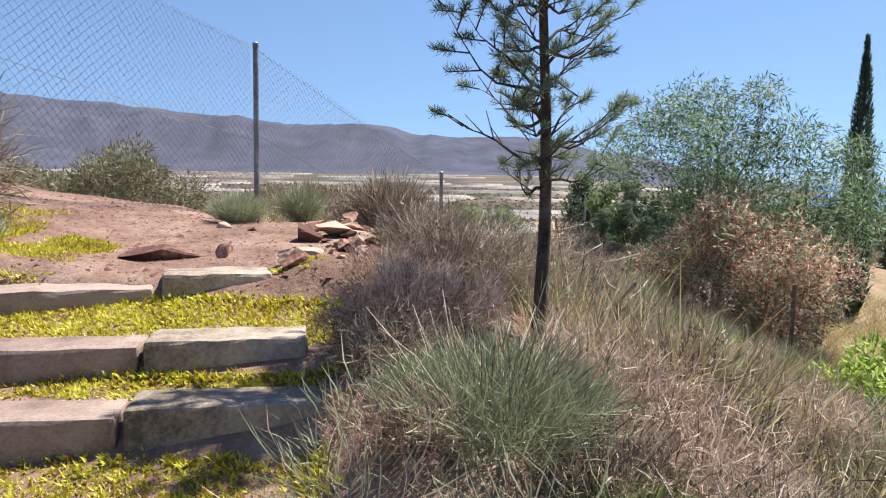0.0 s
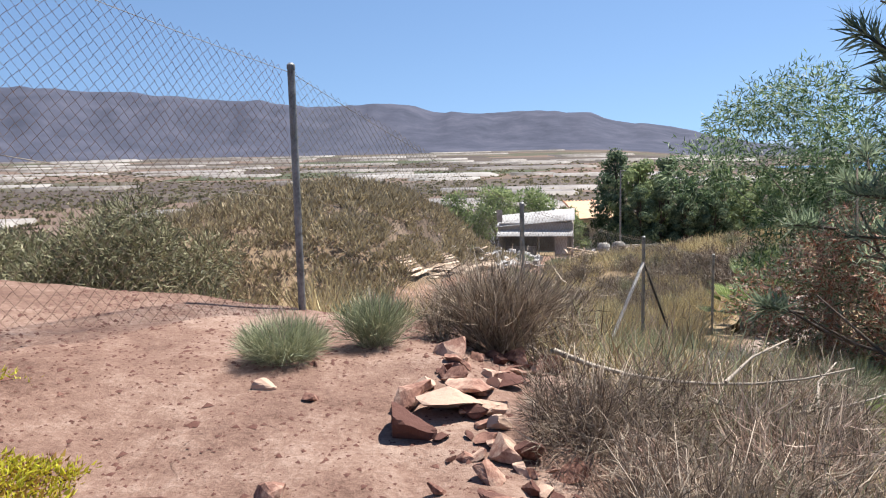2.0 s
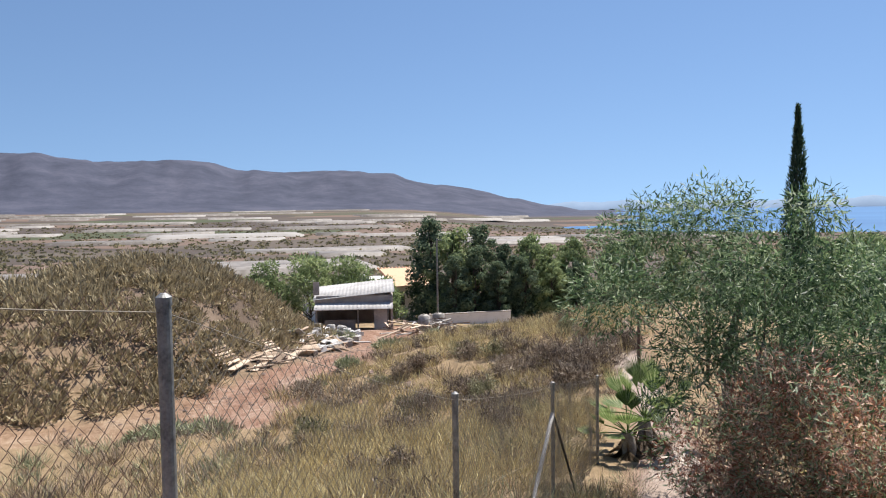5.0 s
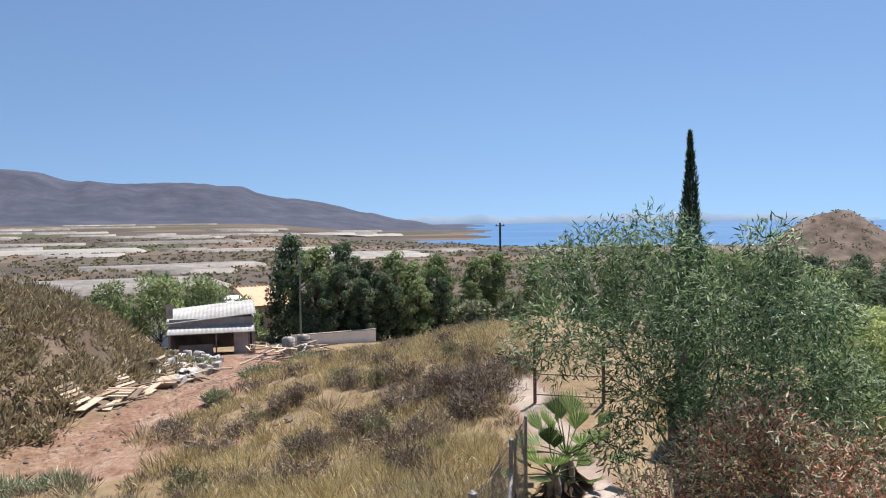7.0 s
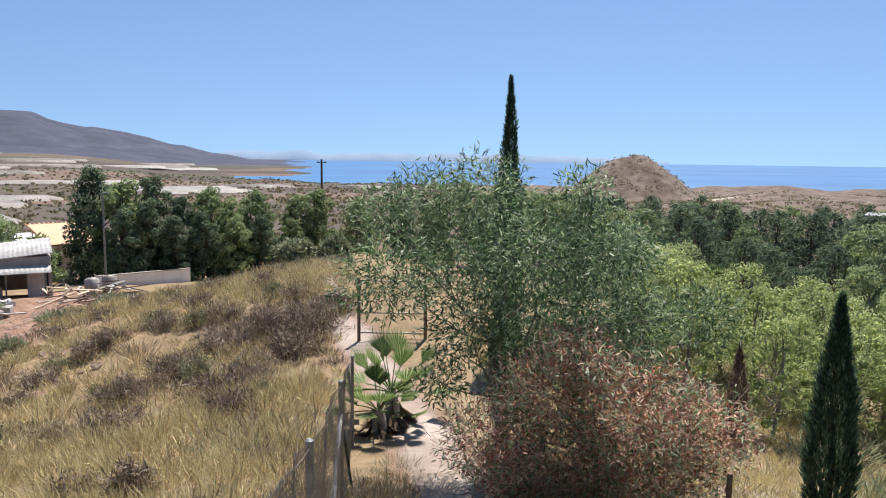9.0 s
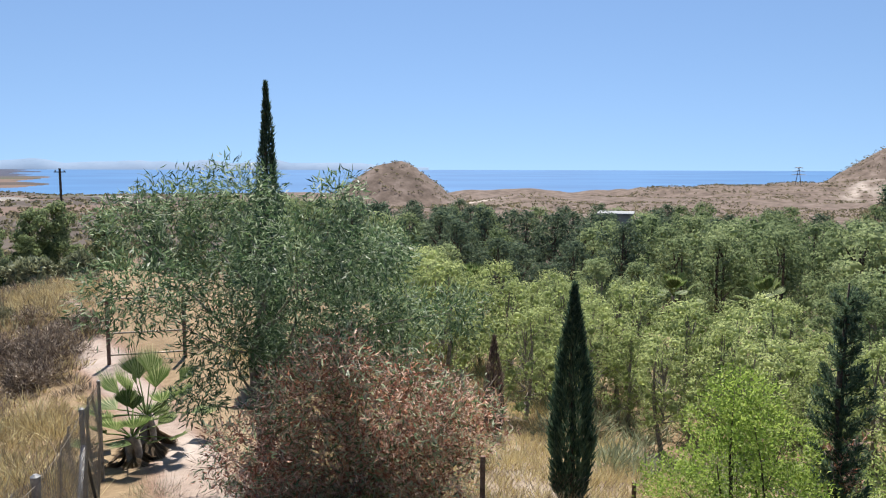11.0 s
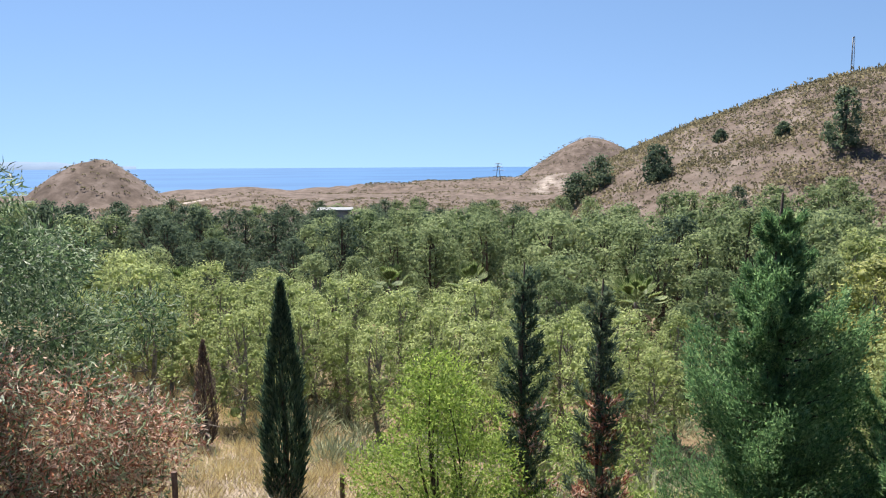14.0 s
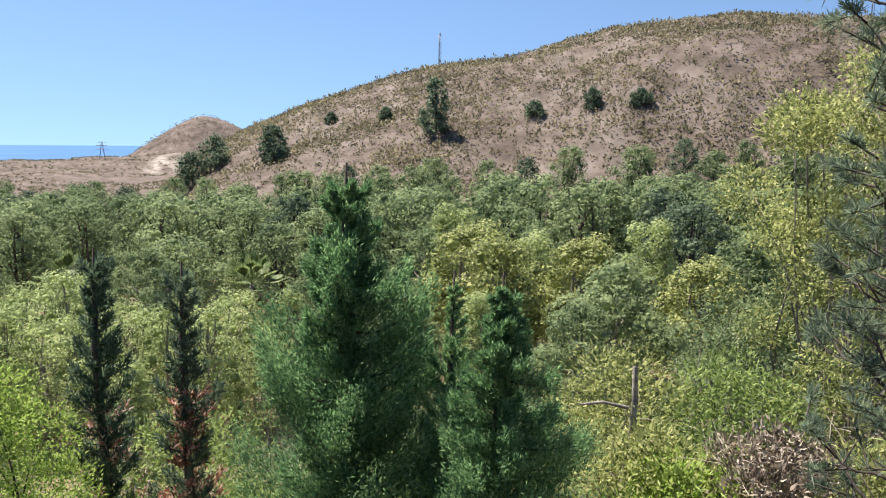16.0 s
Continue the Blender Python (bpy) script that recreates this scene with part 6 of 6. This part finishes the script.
# trees round the house
rt = random.Random(5)
gk = []
for k, (m, H, W, n) in enumerate(((PINE_DARK, 8, 2.5, 9000), (PINE, 7, 2.4, 9000), (PINE_DARK, 8.5, 2.0, 9000))):
    stem, crown = pine_geo(120 + k, H, W, n, 0.21, 0.07, 0.04)
    gk.append((mesh_of("trunk", *stem, BARK), mesh_of("crown", *crown, m), H, m))
for x, y, top, q, lab in ((15.5, 86, 1.7, 0, "tall dark pine behind the shed"), (17.5, 83, 0.4, 1, "green pine beside the house"), (20.5, 83, 1.0, 2, "tall dark pine beside the house"), (19, 80, -1.2, 0, "dark pine by the low wall"),
                          (22.5, 81, -1.0, 2, "dark pine by the low wall"), (25.5, 82, -0.4, 1, "green pine by the low wall"), (28, 82, -1.5, 1, "green pine beyond the slope"), (31, 82, -0.8, 1, "green pine beyond the slope"),
                          (34.5, 80, -1.2, 1, "green pine beyond the slope"), (37, 80, -0.6, 1, "green pine beyond the slope"), (41, 78, -1.6, 1, "green pine beyond the slope"), (45, 75, -1.8, 0, "dark pine beyond the slope"), (49, 74, -1.6, 1, "green pine beyond the slope"), (16.5, 79.5, -2.0, 2, "dark pine by the low wall"), (24, 79.5, -2.4, 0, "dark pine by the low wall"), (21, 78.5, -2.6, 2, "dark pine by the low wall"), (53, 70, -2.5, 1, "green pine beyond the slope"), (30, 79, -3.0, 0, "dark pine beyond the slope"), (33, 77.5, -3.4, 1, "green pine beyond the slope"), (27, 78.5, -3.0, 1, "green pine by the low wall")):
    tm, cm, H, m = gk[q]
    ob = thing("pine_tree", lab, "tree", stand(x, y, rt.uniform(0, 360)), "trees round the house")
    s = (top + 0.3 - hz(x, y)) / H
    ob.scale = (s * 1.0, s * 1.0, s)
    part("trunk", tm, BARK, ob)
    part("crown", cm, m, ob)
for x, y, W, H in ((2.0, 84, 3.6, 8.0), (6.0, 86, 3.6, 8.4), (-2.5, 86, 3.0, 7.0), (9.5, 82, 2.4, 5.0), (24.5, 60, 1.5, 2.0), (27, 58, 1.2, 1.6)):
    shrub_tree("leafy_tree", "round fresh green tree behind the shed", x, y, ring_lobes(W, H, 16, int(x * 3) + 40), 4600, 0.42, 0.14, PINE if x < 20 else BROOM, 500 + int(x + 5), BARK, "tree", 0.08)


# rubbish beside the track
def pallet(x, y, tilt, turn, rng):
    ob = thing("pallet", "old wooden pallet leaning on the bank", "pallet", pose(x, y, hz(x, y) + 0.25, tilt, 0, turn), "rubbish beside the track")
    for k in range(6):
        part("slat", box(1.2, 0.12, 0.025, (0, -0.45 + 0.18 * k, 0.09)), WOOD, ob)
    for k in range(3):
        part("bearer", box(0.09, 1.05, 0.08, (-0.52 + 0.52 * k, 0, 0.03)), WOOD, ob)


def bank(y, out):
    """A place beside the track, on its mound side."""
    mid = float(np.interp(y, [31.0, 32.2, 34.2, 36.8, 42.1, 59.4, 75.0], [-9.0, -5.0, -2.8, -0.2, 1.9, 6.5, 10.5]))
    return mid - out * 1.15, y + out * 0.3


rj = random.Random(14)
for along, out, tl, tn in ((36.5, 2.8, 40, 60), (38.5, 2.2, 8, -25), (40.5, 2.8, 35, 50), (45.2, 2.2, 8, 10), (47.0, 2.6, 50, 40)):
    pallet(*bank(along, out), tl, tn, rj)
for k in range(24):
    x, y = bank(rj.uniform(35.5, 46), rj.uniform(1.5, 2.7))
    ln = rj.uniform(0.9, 2.2)
    thing("plank", "weathered pinkish board lying beside the track", "plank", pose(x, y, hz(x, y) + 0.07 + rj.uniform(0, 0.1), rj.uniform(-6, 6), rj.uniform(-6, 6), rj.uniform(30, 80)), "rubbish beside the track", "", bm_mesh("plank", box(ln, rj.uniform(0.15, 0.5), 0.04, bevel=0.004), WOOD))
for k in range(26):
    x, y = rj.uniform(1.0, 5.5), rj.uniform(50, 62)
    if abs(track_side(x, y)[0]) < 1.6:
        continue
    if rj.random() < 0.4:
        ob = thing("barrel", "dirty white plastic barrel by the shed", "barrel", pose(x, y, hz(x, y) + 0.32, rj.choice([0, 90]), 0, rj.uniform(0, 180)), "rubbish by the shed")
        part("body", tube([(0, 0, -0.42), (0, 0, -0.38), (0, 0, -0.1), (0, 0, 0.1), (0, 0, 0.38), (0, 0, 0.42)], [0.26, 0.3, 0.31, 0.31, 0.3, 0.24], 12), JUNK_WHITE, ob)
    else:
        thing("crate", "dirty white box dumped by the shed", "box", pose(x, y, hz(x, y) + 0.25, rj.uniform(-8, 8), rj.uniform(-8, 8), rj.uniform(0, 90)), "rubbish by the shed", "",
              bm_mesh("crate", box(rj.uniform(0.4, 0.9), rj.uniform(0.3, 0.7), rj.uniform(0.3, 0.6), bevel=0.03), rj.choice([JUNK_WHITE, JUNK_WHITE, WALL_GREY])))
for k in range(46):
    x, y = 9.2 + rj.uniform(-2.2, 2.2), 59.5 + rj.uniform(-3, 4)
    ln = rj.uniform(0.8, 2.6)
    thing("plank", "old reddish board on the wood pile", "plank", pose(x, y, hz(x, y) + rj.uniform(0.1, 0.9), rj.uniform(-20, 20), rj.uniform(-20, 20), rj.uniform(0, 180)), "wood pile", "", bm_mesh("plank", box(ln, 0.14, 0.07, bevel=0.004), rj.choice([WOOD, RUSTY, WOOD, JUNK_WHITE])))
for x, y in ((10.2, 63.5), (11.5, 64.0)):
    ob = thing("water_tank", "dirty white plastic tank near the wood pile", "tank", pose(x, y, hz(x, y) + 0.6), "tanks")
    part("body", tube([(0, 0, -0.65), (0, 0, -0.6), (0, 0, 0.5), (0, 0, 0.66)], [0.45, 0.5, 0.5, 0.2], 14), JUNK_WHITE, ob)

# ---- far things ----
def greenhouse(x, y, w, l, h, turn, label):
    """Flat-topped plastic greenhouse with sloping sides and an uneven front."""
    n = max(2, int(w / 15))
    u = np.linspace(-0.5, 0.5, n + 1) * w
    jag, e = 0.08 * l * np.sin(u * 0.11 + x), h * 2.6
    top = h * (1 + 0.08 * np.sin(u * 0.3))
    rows = [np.stack([u, -l / 2 + jag, 0 * u - 1.5], -1), np.stack([u * 0.97, -l / 2 + jag + e, top], -1), np.stack([u * 0.97, l / 2 - e * 0.4 + 0 * u, top], -1), np.stack([u, l / 2 + 0 * u, 0 * u - 1.5], -1)]
    m, i = n + 1, np.arange(n)
    fs = [np.stack([r * m + i, r * m + i + 1, (r + 1) * m + i + 1, (r + 1) * m + i], -1) for r in range(3)] + [np.array([[0, m, 2 * m, 3 * m], [n, 3 * m + n, 2 * m + n, m + n]])]
    thing("greenhouse", label, "greenhouse", pose(x, y, hz(x, y), 0, 0, turn), "greenhouses on the plain", "", mesh_of("greenhouse", np.concatenate(rows), np.concatenate(fs), WHITE_SHEET))


rg = random.Random(23)
for k in range(80):
    d = 230 + 1500 * rg.random() ** 0.75
    b = radians(rg.uniform(-38, 33 if d < 750 else 19))
    w, l = rg.uniform(25, 80) * (0.6 + d / 900), rg.uniform(14, 34) * (0.7 + d / 1000)
    greenhouse(EX + d * math.sin(b), EY + d * math.cos(b), w, l, 1.2 + d / 1500, rg.uniform(-8, 8), "long low greenhouse under white plastic sheeting")
for x, y, w, l in ((-66, 205, 62, 44), (-6, 236, 66, 46), (-150, 190, 60, 30), (-40, 640, 120, 70), (60, 800, 130, 70)):
    greenhouse(x, y, w, l, 1.6, 4, "broad white plastic-covered field below the mound")

# trees on the hill, masts, pylon
for x, y, H, W, lab in ((178.3, -39.4, 13, 4.2, "lone dark pine on the bare hill"), (169.2, -76.5, 8, 3.6, "dark pine on the bare hill"), (160.2, -84.7, 6, 4.5, "green bush tree on the bare hill"), (199.6, -31.2, 6, 3.4, "round shrub tree on the bare hill"), (217.8, -18.5, 5, 3, "round shrub tree on the bare hill"), (176.9, -64.4, 6, 4.4, "pale green bush on the bare hill"), (200.8, -1.6, 9, 4.5, "dark round tree at the hill's foot"), (197.3, -2.4, 7, 4, "round tree at the hill's foot"), (225, 14, 9, 6, "dark tree group at the hill's foot"), (222, 20, 9, 6, "dark tree group at the hill's foot")):
    stem, crown = pine_geo(int(x), H, W, 1300, 0.8, 0.3, 0.02)
    tree("hill_tree", lab, stand(x, y, 0, 1.0 if H > 8 else 0.62, 0.4), stem, crown, BARK, PINE_DARK, "tree", "trees on the bare hill")


def mast(x, y, h, label):
    ob = thing("mast", label, "mast", pose(x, y, hz(x, y) - 0.3))
    for q in range(3):
        a = q * 2.094
        part("leg", tube([(0.45 * math.cos(a), 0.45 * math.sin(a), 0), (0.4 * math.cos(a), 0.4 * math.sin(a), h / 2), (0.3 * math.cos(a), 0.3 * math.sin(a), h)], [0.09] * 3, 5), STEEL, ob)
    for k in range(7):
        part("brace", tube([(-0.4, 0, h * k / 7), (0, 0.3, h * (k + 0.5) / 7), (0.4, 0, h * (k + 1) / 7)], [0.05] * 3, 4), STEEL, ob)
    part("antenna", box(1.2, 0.3, 0.3, (0, 0, h), 0.05), STEEL, ob)


mast(248.5, -58.2, 40.5 - hz(248.5, -58.2), "thin lattice mast on the hill crest")
mast(205, -190, 14, "thin lattice mast on the hill crest")


def pylon(x, y, h):
    ob = thing("pylon", "far lattice electricity pylon on the ridge", "pylon", pose(x, y, hz(x, y) - 0.5, 0, 0, 80))
    for sx in (-1, 1):
        part("leg", tube([(sx * 2.2, 0, 0), (sx * 0.9, 0, h * 0.6), (sx * 0.3, 0, h)], [0.3, 0.25, 0.2], 5), STEEL, ob)
    for z, w in ((0.62, 5.0), (0.8, 4.2), (0.97, 3.0)):
        part("arm", tube([(-w, 0, h * z), (0, 0, h * z + 0.4), (w, 0, h * z)], [0.18, 0.3, 0.18], 5), STEEL, ob)


pylon(585, 105.6, 14)
for x, y, w, l, h in ((129.5, 58.5, 8, 6, 0.6),):
    ob = thing("house", "small far flat-roofed white house beyond the wood", "house", pose(x, y, -5.6, 0, 0, 20), "far houses")
    ob_box("wall", (w, l, h + 9), (0, 0, (h - 9) / 2), WALL_GREY, ob)
    ob_box("roof", (w + 0.5, l + 0.5, 0.3), (0, 0, h + 0.15), STEEL, ob)
    for q in (-2, 1):
        part("window", box(1.2, 0.1, 1.1, (q, -l / 2 - 0.02, h * 0.55), 0.01), DARK, ob)

# stones and rubble on the banks of the track
for k in range(60):
    x, y = rj.uniform(-8, 3.5), rj.uniform(28, 56)
    off = float(track_side(x, y)[0])
    if abs(off) < 1.5 or abs(off) > 5:
        continue
    q = rj.uniform(0.12, 0.42)
    thing("rock", "pale rock on the bank of the dirt track", "rock", pose(x, y, hz(x, y) + q * 0.2, rj.uniform(-20, 20), rj.uniform(-20, 20), rj.uniform(0, 360)), "rocks along the track", "", rock_mesh(200 + k, q, q * 0.8, q * 0.55, CONCRETE_RED))

# flowering plant at the garden's edge
ol = thing("oleander", "leggy oleander with one pink-red flower", "shrub", stand(4.6, -1.6))
rol = np.random.default_rng(71)
stem_pts = [tube([(0, 0, 0), (0.1 * math.cos(q), 0.1 * math.sin(q), 1.0), (0.35 * math.cos(q), 0.35 * math.sin(q), 2.0 + 0.2 * math.sin(q * 3))], [0.018, 0.013, 0.006], 5) for q in range(7)]
part("stem", merge(*stem_pts), BARK_GREY, ol)
tips = np.array([(0.35 * math.cos(q), 0.35 * math.sin(q), 2.0 + 0.2 * math.sin(q * 3)) for q in range(7)])
bp = np.repeat(tips, 26, 0) - np.stack([0 * rol.random(182), 0 * rol.random(182), rol.random(182) * 0.5], -1)
part("foliage", leaves(bp, unit(rol.normal(size=(182, 3)) + [0, 0, 0.4]), 0.16, 0.025, rol, 0.1), FRESH, ol)
PINK = leafy("pink petals", [(0.55, 0.04, 0.06), (0.75, 0.08, 0.12)], 3)
part("flower", leaves(np.repeat(tips[:1], 14, 0), unit(rol.normal(size=(14, 3)) + [0, 0, 0.6]), 0.05, 0.04, rol, 0.1), PINK, ol, "pink-red flower")

# more rubbish on the bank: sheets, boxes, pipes
for k in range(70):
    f = rj.random()
    x, y = bank(43.0 + 17.0 * f ** 0.8, rj.uniform(1.6, 3.4))
    q = rj.random()
    g, up = "rubbish on the bank", hz(x, y)
    if q < 0.35:
        thing("sheet", "dumped pale board or sheet on the bank", "board", pose(x, y, up + 0.2, rj.uniform(-35, 35), rj.uniform(-25, 25), rj.uniform(0, 180)), g, "", bm_mesh("sheet", box(rj.uniform(0.8, 1.8), rj.uniform(0.5, 1.0), 0.04, bevel=0.005), rj.choice([JUNK_WHITE, WOOD, WOOD])))
    elif q < 0.6:
        thing("pipe", "grey pipe dumped on the bank", "pipe", pose(x, y, up + 0.12, 0, 86, rj.uniform(0, 180)), g, "", mesh_of("pipe", *tube([(0, 0, -1.2), (0.03, 0, 0), (0, 0, 1.3)], [0.05, 0.05, 0.05], 8), rj.choice([STEEL, JUNK_WHITE, WOOD])))
    else:
        thing("crate", "dirty pale box dumped on the bank", "box", pose(x, y, up + 0.25, rj.uniform(-20, 20), rj.uniform(-20, 20), rj.uniform(0, 90)), g, "", bm_mesh("crate", box(rj.uniform(0.25, 0.6), rj.uniform(0.25, 0.5), rj.uniform(0.2, 0.5), bevel=0.03), rj.choice([JUNK_WHITE, JUNK_WHITE, WALL_GREY, ROOF_SHEET])))
